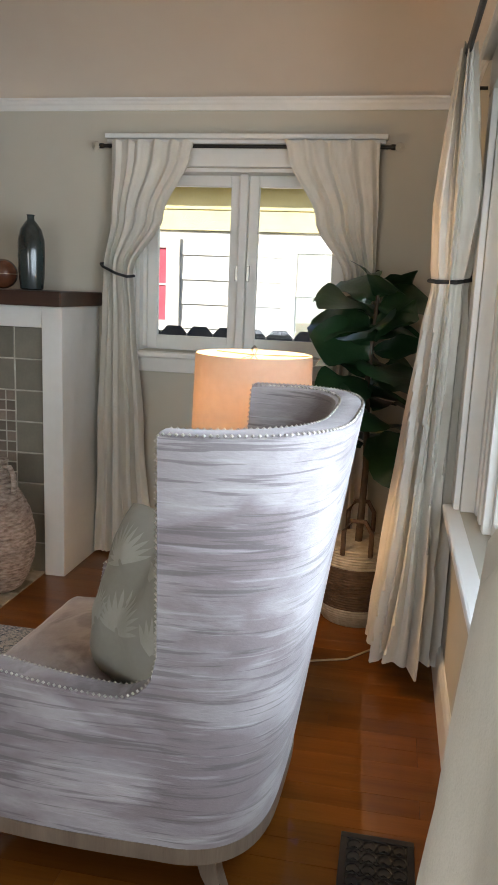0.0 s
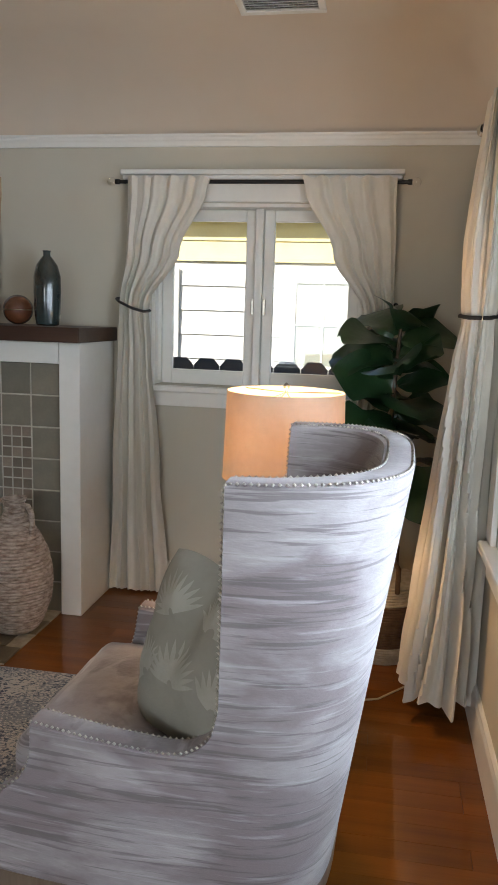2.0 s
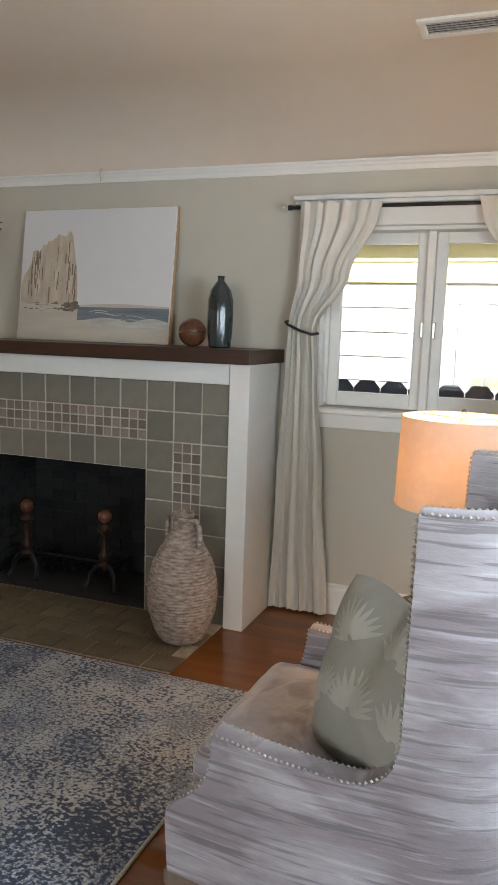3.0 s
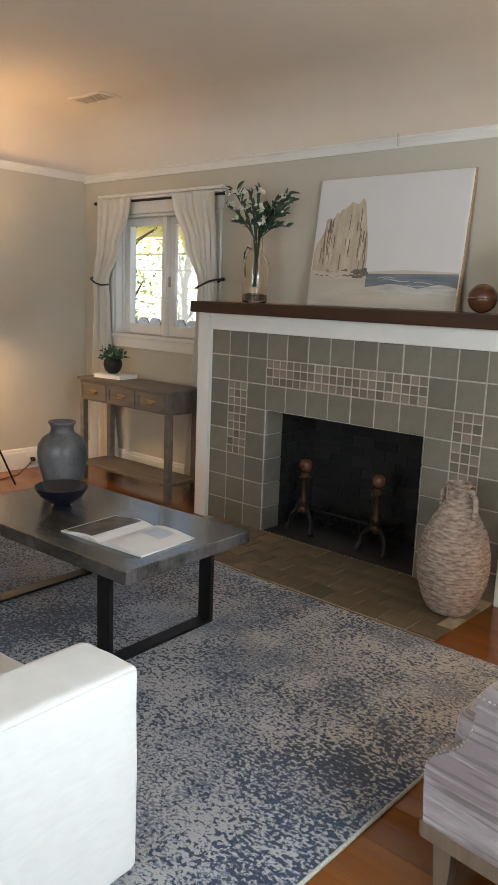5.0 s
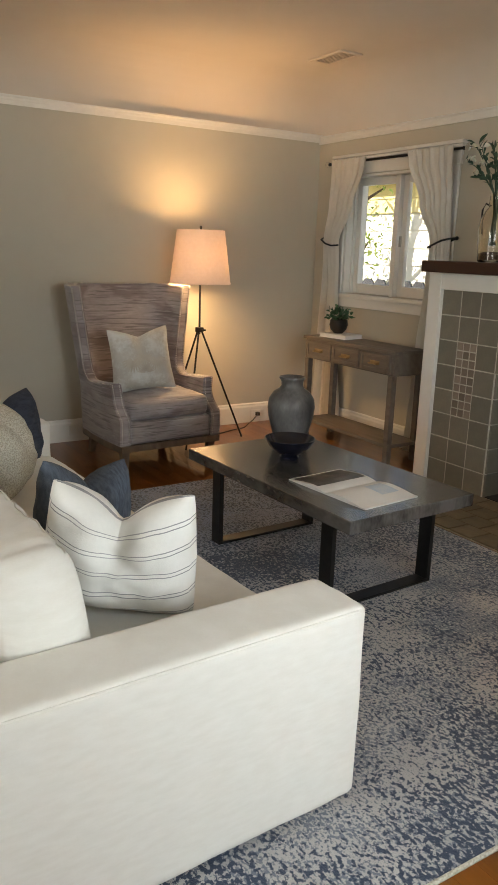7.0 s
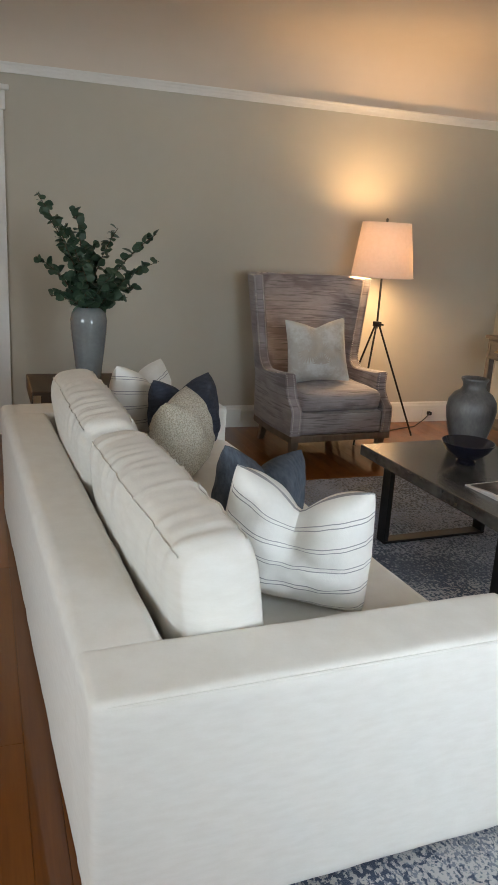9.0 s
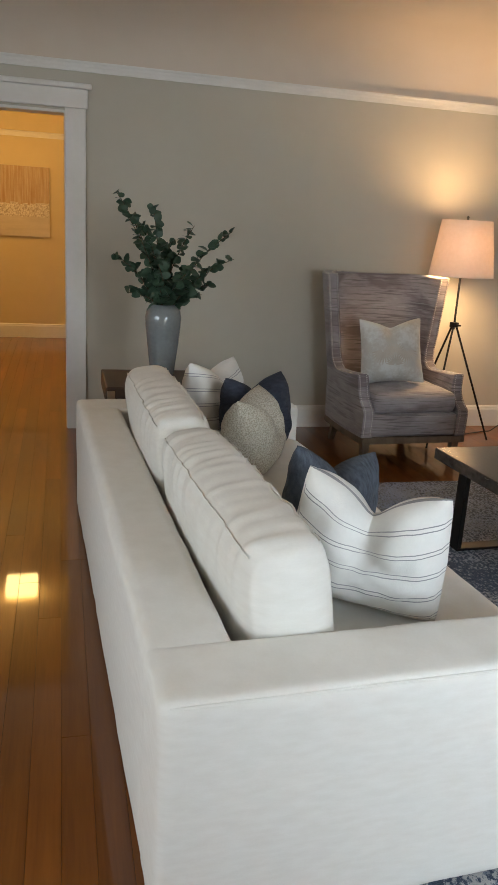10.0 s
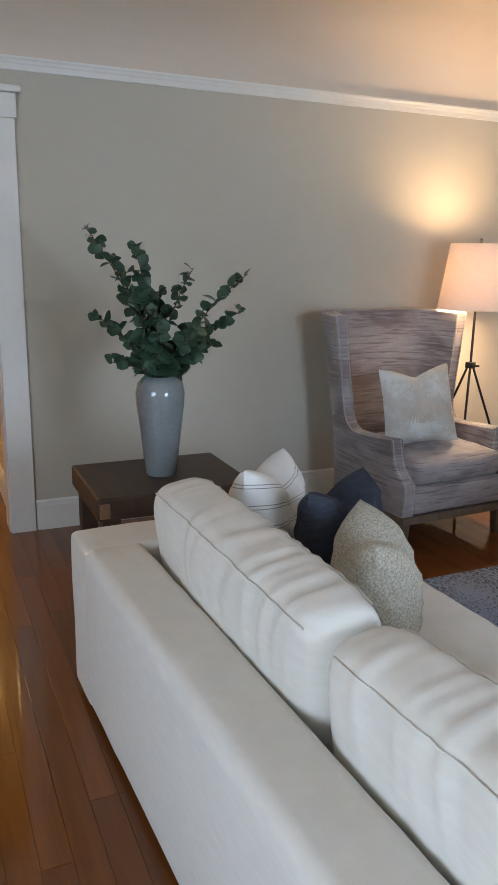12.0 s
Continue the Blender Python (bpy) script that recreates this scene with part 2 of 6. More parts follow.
setting("baseboard_hall", moulding((HX, -2.6), (HX, 0.19), (1, 0), base_profile), WHITE, "white painted hall baseboard", category="baseboard")
setting("baseboard_hall_north", moulding((HX, 0.19), (XW - 0.16, 0.19), (0, -1), base_profile), WHITE, "white painted hall baseboard", category="baseboard")
# the joined boards vary board by board
FLOOR_REST = FLOOR.copy()
FLOOR_REST.name = "oak_boards_joined"
_nt = FLOOR_REST.node_tree
_geo = _nt.nodes.new("ShaderNodeNewGeometry")
for _n in list(_nt.nodes):
    if _n.type == "OBJECT_INFO":
        _to = _n.outputs["Random"].links[0].to_socket
        _nt.links.new(_geo.outputs["Random Per Island"], _to)
        _nt.nodes.remove(_n)

# ---- fireplace ----
fire = thing("fireplace", pose(0, 0, 0), "tiled fireplace with white surround and dark wooden mantel", "fireplace", kind="structure")
OX0, OX1, OZ = FX0 + 3 * TW, FX1 - 3 * TW, 5 * TW
bm = slab_with_holes("y", FY - 0.0005, FY + 0.10, FX0, FX1, 0, 8 * TW, [(OX0, OX1, 0, OZ)])
part("grout_bed", bm, GROUT, fire)
for s in (-1, 1):
    e = FX1 if s > 0 else FX0
    bm = bmesh.new()
    add_box(bm, min(e, e + s * 0.105), max(e, e + s * 0.105), FY - 0.03, YN - 0.001, 0, 1.345, 0.004)
    part("pilaster", bm, WHITE, fire, "white painted wooden side of the surround")
part("frieze", box(FX0 + 0.002, FX1 - 0.002, FY - 0.03, YN - 0.002, 8 * TW, 1.344, 0.003), WHITE, fire, "white painted board under the mantel")
part("mantel_shelf", box(FX0 - 0.125, FX1 + 0.125, 3.67, YN - 0.002, 1.346, 1.416, 0.006), WALNUT, fire, "dark stained wooden mantel shelf")
# firebox
part("firebox_back", box(OX0 - 0.04, OX1 + 0.04, 4.30, 4.36, 0, 0.88), SOOT, fire, "soot-black firebox back")
part("firebox_top", box(OX0 - 0.04, OX1 + 0.04, FY + 0.10, 4.30, 0.80, 0.86), SOOT, fire)
part("firebox_floor", box(OX0, OX1, FY + 0.02, 4.30, 0.0, 0.012), SOOT, fire)
for s in (-1, 1):
    e = OX0 if s < 0 else OX1
    bm = bmesh.new()
    add_box(bm, e + (-0.045 if s < 0 else 0.012), e + (-0.012 if s < 0 else 0.045), FY + 0.16, 4.30, 0, 0.86)
    for r in range(12):
        for c in range(3):
            y0 = FY + 0.165 + c * 0.13 + (0.06 if r % 2 else 0)
            x = e - 0.012 if s < 0 else e + 0.004
            add_box(bm, x, x + 0.008, y0, min(y0 + 0.122, 4.295), 0.014 + r * 0.066, 0.074 + r * 0.066)
    part("firebox_side", bm, SOOT, fire, "sooty firebrick cheek")
BRICKS = {}
for r in range(12):
    for c in range(7):
        x0 = OX0 - 0.03 + c * 0.165 + (0.08 if r % 2 else 0)
        wide = round(min(0.157, OX1 + 0.03 - x0), 3)
        if wide < 0.02:
            continue
        if wide not in BRICKS:
            BRICKS[wide] = bpy.data.meshes.new("firebrick")
            bm = box(0, wide, 0, 0.010, 0, 0.060)
            bm.to_mesh(BRICKS[wide])
            bm.free()
            BRICKS[wide].materials.append(SOOT)
        o = new("firebrick", BRICKS[wide])
        o.parent = fire
        o.location = (x0, 4.292, 0.014 + r * 0.066)
for s in (-1, 1):
    e = OX0 if s < 0 else OX1
    part("reveal", box(min(e, e - s * -0.010), max(e, e - s * -0.010), FY + 0.101, FY + 0.16, 0, OZ), GROUT, fire)


def tile_mesh(name, w, h, d, mat, b=0.003):
    bm = bmesh.new()
    add_box(bm, -w / 2, w / 2, -d, 0, -h / 2, h / 2)
    es = [e for e in bm.edges if all(v.co.y < -d / 2 for v in e.verts)]
    bmesh.ops.bevel(bm, geom=es, offset=b, segments=1, affect="EDGES")
    me = bpy.data.meshes.new(name)
    bm.to_mesh(me)
    bm.free()
    me.materials.append(mat)
    return me


TM = tile_mesh("tile", TW - 0.006, TW - 0.006, 0.012, TILE)
m4 = TW / 3
MM = tile_mesh("mosaic_tile", m4 - 0.006, m4 - 0.006, 0.011, MOSAIC, 0.002)
rnd = random.Random(4)


def lay(me, name, x, y, z, parent, rot=None, jit=0.0012):
    o = new(name, me)
    o.parent = parent
    o.matrix_basis = (rot or pose(0, 0, 0)).copy()
    o.matrix_basis.translation = (x, y, z)
    if jit:
        o.matrix_basis = o.matrix_basis @ pose(0, rnd.uniform(-jit, jit), 0, rnd.uniform(-0.3, 0.3), 0, rnd.uniform(-0.3, 0.3))
    return o


for c in range(13):
    for r in range(8):
        if 3 <= c < 10 and r < 5:
            continue
        x, z = FX0 + (c + 0.5) * TW, (r + 0.5) * TW
        band = (r == 6 and 2.5 < c < 9.5) or (c in (1, 11) and 3 <= r <= 5)
        if band:
            continue
        lay(TM, "tile", x, FY + 0.008, z, fire)
# small square tiles in a band over the opening and two drops at the sides
for c in range(21):
    for r in range(3):
        lay(MM, "mosaic_tile", FX0 + 3 * TW + (c + 0.5) * m4, FY + 0.008, 6 * TW + (r + 0.5) * m4, fire)
for c0 in (1, 11):
    for c in range(3):
        for r in range(9):
            lay(MM, "mosaic_tile", FX0 + c0 * TW + (c + 0.5) * m4, FY + 0.008, 3 * TW + (r + 0.5) * m4, fire)
for s in (-1, 1):
    for r in range(5):
        rot = pose(0, 0, 0, 0, 0, 90 if s < 0 else -90)
        e = OX0 if s < 0 else OX1
        lay(TM, "tile", e, FY + 0.085, (r + 0.5) * TW, fire, rot)

# hearth of square tiles, level with the floor
HY0 = FY - 4 * TW + 0.02
hearth = tagged(finish("hearth", box(FX0 + 0.01, FX1 - 0.01, HY0, FY + 0.02, 0.0, 0.006), DGROUT), "dark olive square tile hearth flush with the floor", "hearth", kind="structure")
HM = tile_mesh("hearth_tile", TW - 0.010, TW - 0.010, 0.008, HEARTH, 0.002)
for c in range(13):
    for r in range(4):
        if r % 2 and c == 12:
            continue
        lay(HM, "hearth_tile", FX0 + (c + (1.0 if r % 2 else 0.5)) * TW, HY0 + (r + 0.5) * (FY - HY0) / 4, 0.0055, hearth, pose(0, 0, 0, -90, 0, 0), 0.0008)


# ---- windows ----
def casement_window(number, c):
    w = thing("window_%d" % number, pose(c, YN, 0), "white painted pair of casement sashes with deep sill", "window", kind="structure")
    z0, z1 = 1.125, 2.045
    for s in (-1, 1):
        bm = bmesh.new()
        add_box(bm, s * 0.545 - (0 if s > 0 else 0.11), s * 0.545 + (0.11 if s > 0 else 0), -0.022, -0.001, 1.125, 2.046, 0.003)
        part("casing", bm, WHITE, w)
        bm = bmesh.new()
        add_box(bm, min(s * 0.545, s * 0.527), max(s * 0.545, s * 0.527), 0.0, 0.20, z0 + 0.001, z1 - 0.001)
        add_box(bm, min(s * 0.527, s * 0.510), max(s * 0.527, s * 0.510), 0.06, 0.14, z0 + 0.02, z1 - 0.02)
        part("jamb", bm, WHITE, w)
    part("head_casing", box(-0.665, 0.665, -0.024, -0.001, 2.048, 2.150, 0.003), WHITE, w)
    bm = box(-0.69, 0.69, -0.045, -0.001, 2.152, 2.172, 0.004)
    add_box(bm, -0.70, 0.70, -0.055, -0.001, 2.173, 2.198, 0.006)
    part("cornice", bm, WHITE, w, "white moulded cap over the window")
    part("window_sill", box(-0.69, 0.69, -0.050, 0.10, 1.093, 1.124, 0.008), WHITE, w)
    part("apron", box(-0.66, 0.66, -0.020, -0.001, 1.018, 1.092, 0.003), WHITE, w)
    part("head_jamb", box(-0.527, 0.527, 0.0, 0.2, z1 - 0.018, z1 - 0.001), WHITE, w)
    part("mullion", box(-0.020, 0.020, 0.045, 0.150, z0, z1 - 0.019, 0.003), WHITE, w)
    part("outer_sill", box(-0.545, 0.545, 0.102, 0.26, 1.095, 1.124, 0.004), WHITE, w)
    for s in (-1, 1):
        a, b = (0.021, 0.510) if s > 0 else (-0.510, -0.021)
        bm = bmesh.new()
        st = 0.052
        add_box(bm, a, a + st, 0.085, 0.125, 1.130, 2.024, 0.004)
        add_box(bm, b - st, b, 0.085, 0.125, 1.130, 2.024, 0.004)
        add_box(bm, a + st, b - st, 0.0855, 0.1245, 1.130, 1.205, 0.004)
        add_box(bm, a + st, b - st, 0.0855, 0.1245, 1.968, 2.024, 0.004)
        sash = part("sash", bm, WHITE, w, "white painted wooden casement sash")
        pane = part("pane", box(a + st - 0.004, b - st + 0.004, 0.102, 0.106, 1.20, 1.972), GLASS, sash, "clear window pane")
        pane.visible_shadow = False
        bm = box(s * 0.030 - 0.008, s * 0.030 + 0.008, 0.068, 0.085, 1.50, 1.58, 0.003)
        part("latch", bm, STEEL, sash, "small metal casement latch")
    return w


STEEL = material("brushed_steel", (0.55, 0.53, 0.48), 0.3, (0.42, 0.40, 0.36), 30, 0.8, metal=1.0)
casement_window(1, WIN_NE)
casement_window(2, WIN_NW)

# east picture window: a wide fixed pane between two side sashes
ew = thing("window_3", pose(0, 0, 0), "wide white framed picture window with a deep sill", "window", kind="structure")
y0, y1, z0, z1 = EW
part("window_sill", box(0.662, XE + 0.15, y0 - 0.1, y1 + 0.08, 0.712, 0.744, 0.008), WHITE, ew)
part("apron", box(XE - 0.02, XE - 0.001, y0 - 0.08, y1 + 0.06, 0.625, 0.711, 0.003), WHITE, ew)
part("head_jamb", box(XE + 0.001, XE + 0.2, y0, y1, z1 - 0.03, z1 - 0.001), WHITE, ew)
part("head_casing", box(XE - 0.024, XE - 0.001, y0 - 0.13, y1 + 0.13, z1 + 0.001, z1 + 0.12, 0.003), WHITE, ew)
part("cornice", box(XE - 0.055, XE - 0.001, y0 - 0.16, y1 + 0.16, z1 + 0.121, z1 + 0.155, 0.006), WHITE, ew)
for e, s in ((y0, -1), (y1, 1)):
    part("casing", box(XE - 0.022, XE - 0.001, min(e, e + s * 0.11), max(e, e + s * 0.11), 0.745, z1, 0.003), WHITE, ew)
    part("jamb", box(XE + 0.001, XE + 0.2, min(e, e - s * 0.02), max(e, e - s * 0.02), 0.746, z1 - 0.031), WHITE, ew)
for m0, m1 in ((0.47, 0.72), (2.68, 2.93)):
    # ribbed side panel beside the pane
    bm = bmesh.new()
    n = 5
    for k in range(n):
        a = m0 + (m1 - m0) * k / n
        add_box(bm, XE + 0.045 + 0.012 * (k % 2), XE + 0.125, a + 0.001, a + (m1 - m0) / n - 0.001, 0.747, z1 - 0.032, 0.004)
    part("side_mullion", bm, WHITE, ew, "white stepped mouldings beside the pane")
bm = bmesh.new()
for a, b, c, d in ((0.722, 0.757, 0.75, 2.065), (2.643, 2.678, 0.75, 2.065), (0.758, 2.642, 0.75, 0.795), (0.758, 2.642, 2.025, 2.065)):
    add_box(bm, XE + 0.07, XE + 0.12, a, b, c, d, 0.005)
sash = part("sash", bm, WHITE, ew)
pane = part("pane", box(XE + 0.092, XE + 0.097, 0.752, 2.648, 0.79, 2.03), GLASS, sash, "large clear window pane")
pane.visible_shadow = False

# plain wide south window, unseen, added for the daylight from behind
sw = thing("window_4", pose(0, 0, 0), "unseen wide white framed window added in the south wall for daylight", "window", kind="structure")
a0, a1, c0, c1 = SW
for p, q in ((a0 - 0.11, a0), (a1, a1 + 0.11)):
    part("casing", box(p, q, YS + 0.001, YS + 0.022, c0, c1, 0.003), WHITE, sw)
part("head_casing", box(a0 - 0.12, a1 + 0.12, YS + 0.001, YS + 0.024, c1 + 0.001, c1 + 0.11, 0.003), WHITE, sw)
part("window_sill", box(a0 - 0.13, a1 + 0.13, YS - 0.03, YS + 0.05, c0 - 0.032, c0 - 0.001, 0.006), WHITE, sw)

# cased opening to the hall
door = thing("door_1", pose(0, 0, 0), "wide white cased opening to the hall", "doorway", kind="structure")
dy0, dy1, _, dz = DOOR
for e, s in ((dy1, 1), (dy0, -1)):
    part("casing", box(XW + 0.001, XW + 0.024, min(e - s * 0.012, e + s * 0.118), max(e - s * 0.012, e + s * 0.118), 0, dz + 0.012, 0.003), WHITE, door)
    part("jamb", box(XW - 0.159, XW + 0.0, min(e - s * 0.001, e - s * 0.018), max(e - s * 0.001, e - s * 0.018), 0, dz - 0.019), WHITE, door)
part("head_jamb", box(XW - 0.159, XW, dy0 + 0.001, dy1 - 0.001, dz - 0.018, dz - 0.001), WHITE, door)
part("head_casing", box(XW + 0.001, XW + 0.026, dy0 - 0.13, dy1 + 0.13, dz + 0.013, dz + 0.125, 0.003), WHITE, door)
part("cornice", box(XW + 0.001, XW + 0.05, dy0 - 0.155, dy1 + 0.155, dz + 0.126, dz + 0.158, 0.008), WHITE, door)

# ---- floor ----
floor = tagged(finish("floor", box(HX, XE + 0.02, YS, YN, -0.06, -0.014), material("subfloor", (0.10, 0.035, 0.010), 0.6)), "polished reddish oak strip floor", "floor", kind="structure")
PW = 0.082


def board_mesh(l):
    bm = bmesh.new()
    add_box(bm, 0, l - 0.0008, 0, PW - 0.0008, -0.014, 0)
    es = [e for e in bm.edges if all(v.co.z > -0.005 for v in e.verts)]
    bmesh.ops.bevel(bm, geom=es, offset=0.0005, segments=1, affect="EDGES")
    me = bpy.data.meshes.new("board")
    bm.to_mesh(me)
    bm.free()
    me.materials.append(FLOOR)
    return me


BOARDS = {}
rb = random.Random(11)
count = 0
rest = bmesh.new()
ny = int((YN - YS) / PW) + 1
for j in range(ny):
    y = YS + j * PW
    x = HX if y < 0.19 else XW
    first = True
    while x < XE:
        l = rb.choice((0.9, 1.2, 1.6, 2.1)) if not first else rb.choice((0.4, 0.7, 1.1))
        first = False
        l = min(l, XE - x)
        under_rug = x > -3.75 and x + l < -0.85 and 0.8 < y < 3.0
        near = not under_rug and ((x > -1.2 and y > 1.3) or (y < 0.35 and y > -1.0 and x > -5.4))
        if near and count < 300 and round(l, 2) in (0.4, 0.7, 0.9, 1.1, 1.2, 1.6, 2.1):
            l = round(l, 2)
            if l not in BOARDS:
                BOARDS[l] = board_mesh(l)
            me = BOARDS[l]
            o = new("board", me)
            o.parent = floor
            o.location = (x, y, 0)
            count += 1
        elif not under_rug:
            z = 0.0
            q = [(x, y), (x + l - 0.0008, y), (x + l - 0.0008, y + PW - 0.0008), (x, y + PW - 0.0008)]
            v = [rest.verts.new((a, b, z)) for a, b in q] + [rest.verts.new((a, b, z - 0.013)) for a, b in q]
            rest.faces.new(v[:4])
            for k in range(4):
                rest.faces.new((v[k], v[(k + 1) % 4], v[4 + (k + 1) % 4], v[4 + k]))
        x += l
ob = part("boards", rest, FLOOR_REST, floor, "polished reddish oak boards")
ob["kind"] = "stuff"

# ---- soft goods helpers ----
def add_cushion(bm, hx, hy, hz, r, puff=(0, 0, 0), wr=0.0, n=14, seed=0.0, m=None, wfreq=9.0):
    """A rounded, stuffed block with half sizes hx, hy, hz, edge radius r, swelling of its faces and wrinkles."""
    ts = [-1, -0.96, -0.9, -0.82] + [-0.7 + 1.4 * k / n for k in range(n + 1)] + [0.82, 0.9, 0.96, 1]
    h = Vector((hx, hy, hz))
    cache = {}

    def vert(p):
        key = tuple(round(c, 4) for c in p)
        if key in cache:
            return cache[key]
        q = Vector([max(-(h[i] - r), min(h[i] - r, p[i] * h[i])) for i in range(3)])
        d = Vector([p[i] * h[i] for i in range(3)]) - q
        w = q + (d.normalized() * r if d.length > 1e-9 else d)
        nx = Vector([p[i] * (1.0 if abs(p[i]) > 0.999 else 0.0) for i in range(3)])
        for i in range(3):
            if abs(p[i]) > 0.999:
                o = [j for j in range(3) if j != i]
                w[i] += math.copysign(puff[i], p[i]) * (1 - p[o[0]] ** 2) * (1 - p[o[1]] ** 2)
        if wr:
            k = noise.noise(Vector((w.x * wfreq, w.y * wfreq, w.z * wfreq * 0.6)) + Vector((seed, seed * 2, 0)))
            k2 = noise.noise(Vector((w.x * wfreq * 2.7, w.y * wfreq * 2.7, w.z * wfreq)) + Vector((seed, 0, 9)))
            w += (nx.normalized() if nx.length else d) * wr * (k + 0.4 * k2)
        v = bm.verts.new(m @ w if m else w)
        cache[key] = v
        return v

    for ax in range(3):
        o = [j for j in range(3) if j != ax]
        for s in (-1, 1):
            for a in range(len(ts) - 1):
                for b in range(len(ts) - 1):
                    ps = []
                    for u, v in ((ts[a], ts[b]), (ts[a + 1], ts[b]), (ts[a + 1], ts[b + 1]), (ts[a], ts[b + 1])):
                        p = [0, 0, 0]
                        p[ax], p[o[0]], p[o[1]] = s, u, v
                        ps.append(vert(p))
                    if len(set(ps)) == 4:
                        bm.faces.new(ps)
    return bm


def pillow_point(u, v, side, w, h, t, chop, seed, lift=0.0, pull=0.13):
    """A point of a stuffed square cushion in the x, z plane, u and v from -1 to 1."""
    th = 1.05 * t * max(0.0, (1 - abs(u) ** 3.0)) ** 0.62 * max(0.0, (1 - abs(v) ** 3.0)) ** 0.6
    soft = 1 - 0.05 * u ** 4 * v ** 4
    x = w / 2 * u * (1 - pull * (1 - v * v)) * soft
    z = h / 2 * v * (1 - pull * (1 - u * u)) * soft
    if chop:
        z -= chop * math.exp(-math.sqrt(u * u + 0.006) / 0.42) * max(0, (v + 0.5) / 1.5) ** 1.5
        x *= 1 - 0.9 * chop * max(0.0, v)
        th *= 1 - 0.55 * math.exp(-(u / 0.22) ** 2) * max(0, (v + 0.3) / 1.3)
    f = noise.noise(Vector((u * 2.2 + seed, v * 2.2, seed * 3))) + 0.5 * noise.noise(Vector((u * 5 + seed, v * 5, 4)))
    return (x, side * (th / 2 * (1 + 0.18 * f) + lift), z + h / 2)


def add_pillow(bm, w, h, t, chop=0.0, seed=0.0, n=24, pull=0.13):
    """A stuffed square cushion with pointed corners; chop: the dent pressed into its top edge."""
    cloth = bm.verts.layers.float.new("cloth")
    for side in (1, -1):
        vs = grid_faces(bm, [[pillow_point(-1 + 2 * i / n, -1 + 2 * j / n, side, w, h, t, chop, seed, 0.0, pull) for i in range(n + 1)] for j in range(n + 1)])
        for j, row in enumerate(vs):
            for vert in row:
                vert[cloth] = h * j / n
    bmesh.ops.remove_doubles(bm, verts=bm.verts[:], dist=1e-4)
    return bm


def xform(bm, m):
    bmesh.ops.transform(bm, matrix=m, verts=bm.verts[:])
    return bm


# ---- cloth, wood and metal ----
SOFA = material("ivory_linen", (0.75, 0.73, 0.675), 0.85, (0.70, 0.675, 0.615), 16, 0.8, 0.14, 650, stretch=(1, 1, 4), sheen=0.15)
CURTAIN = material("cream_linen_curtain", (0.78, 0.74, 0.66), 0.85, (0.71, 0.67, 0.58), 10, 0.8, 0.2, 260, stretch=(3, 3, 1), sheen=0.1)
NAVY = material("navy_chenille", (0.042, 0.052, 0.078), 0.9, (0.018, 0.023, 0.037), 30, 0.9, 0.6, 160, stretch=(1, 1, 3))
BLUE = material("denim_blue_weave", (0.10, 0.125, 0.16), 0.9, (0.038, 0.05, 0.072), 34, 0.9, 0.6, 180, stretch=(4, 1, 1))
SPECK = material("speckled_cream_weave", (0.58, 0.55, 0.46), 0.9, (0.33, 0.305, 0.24), 170, 0.5, 0.5, 170)
PALEPIL = material("pale_grey_blue_cotton", (0.62, 0.62, 0.59), 0.85, (0.50, 0.47, 0.42), 6, 0.3, 0.2, 200)
BLACK = material("black_iron", (0.022, 0.021, 0.020), 0.42, (0.012, 0.011, 0.011), 20, 0.8, 0.1, 80, metal=0.4)
TABLE = material("dark_zinc_top", (0.050, 0.047, 0.045), 0.24, (0.155, 0.15, 0.145), 4.0, 0.5, 0.35, 16, stretch=(0.6, 2.2, 1), coat=0.6, coat_rough=0.16, metal=0.25)
GREYWOOD = material("weathered_grey_wood", (0.175, 0.150, 0.125), 0.55, (0.11, 0.092, 0.075), 6, 0.9, 0.15, 70, stretch=(0.4, 4, 4))
LEGWOOD = material("washed_oak", (0.20, 0.145, 0.10), 0.55, (0.13, 0.09, 0.06), 6, 0.9, 0.15, 70, stretch=(4, 4, 0.5))
DARKWOOD = material("rough_brown_wood", (0.065, 0.038, 0.022), 0.5, (0.028, 0.016, 0.010), 5, 0.9, 0.3, 50, stretch=(0.5, 3, 3))
BRASS = material("aged_brass", (0.42, 0.33, 0.19), 0.35, (0.28, 0.21, 0.12), 20, 0.8, metal=1.0)
NAIL = material("pewter_nailhead", (0.86, 0.82, 0.75), 0.34, (0.30, 0.28, 0.25), 40, 0.8, metal=1.0)
LEAF = material("eucalyptus_leaf", (0.055, 0.105, 0.062), 0.45, (0.032, 0.066, 0.040), 12, 0.9, rand=0.2)
FIG = material("fig_leaf", (0.022, 0.060, 0.020), 0.32, (0.010, 0.030, 0.011), 9, 0.9, 0.25, 40, coat=0.2)
GREEN = material("small_green_leaf", (0.06, 0.15, 0.07), 0.5, (0.03, 0.085, 0.04), 14, 0.9)
STEM = material("brown_stem", (0.10, 0.065, 0.035), 0.75, (0.05, 0.032, 0.018), 30, 0.9, 0.3, 90)
PETAL = material("white_petal", (0.80, 0.78, 0.68), 0.7, (0.66, 0.66, 0.50), 20, 0.9)
PAPER = material("white_paper", (0.80, 0.79, 0.76), 0.6, (0.74, 0.73, 0.70), 8, 0.8)
WICKER = material("whitewashed_wicker", (0.50, 0.41, 0.34), 0.85, (0.20, 0.14, 0.105), 30, 0.7, 0.9, 90, stretch=(1, 1, 3))
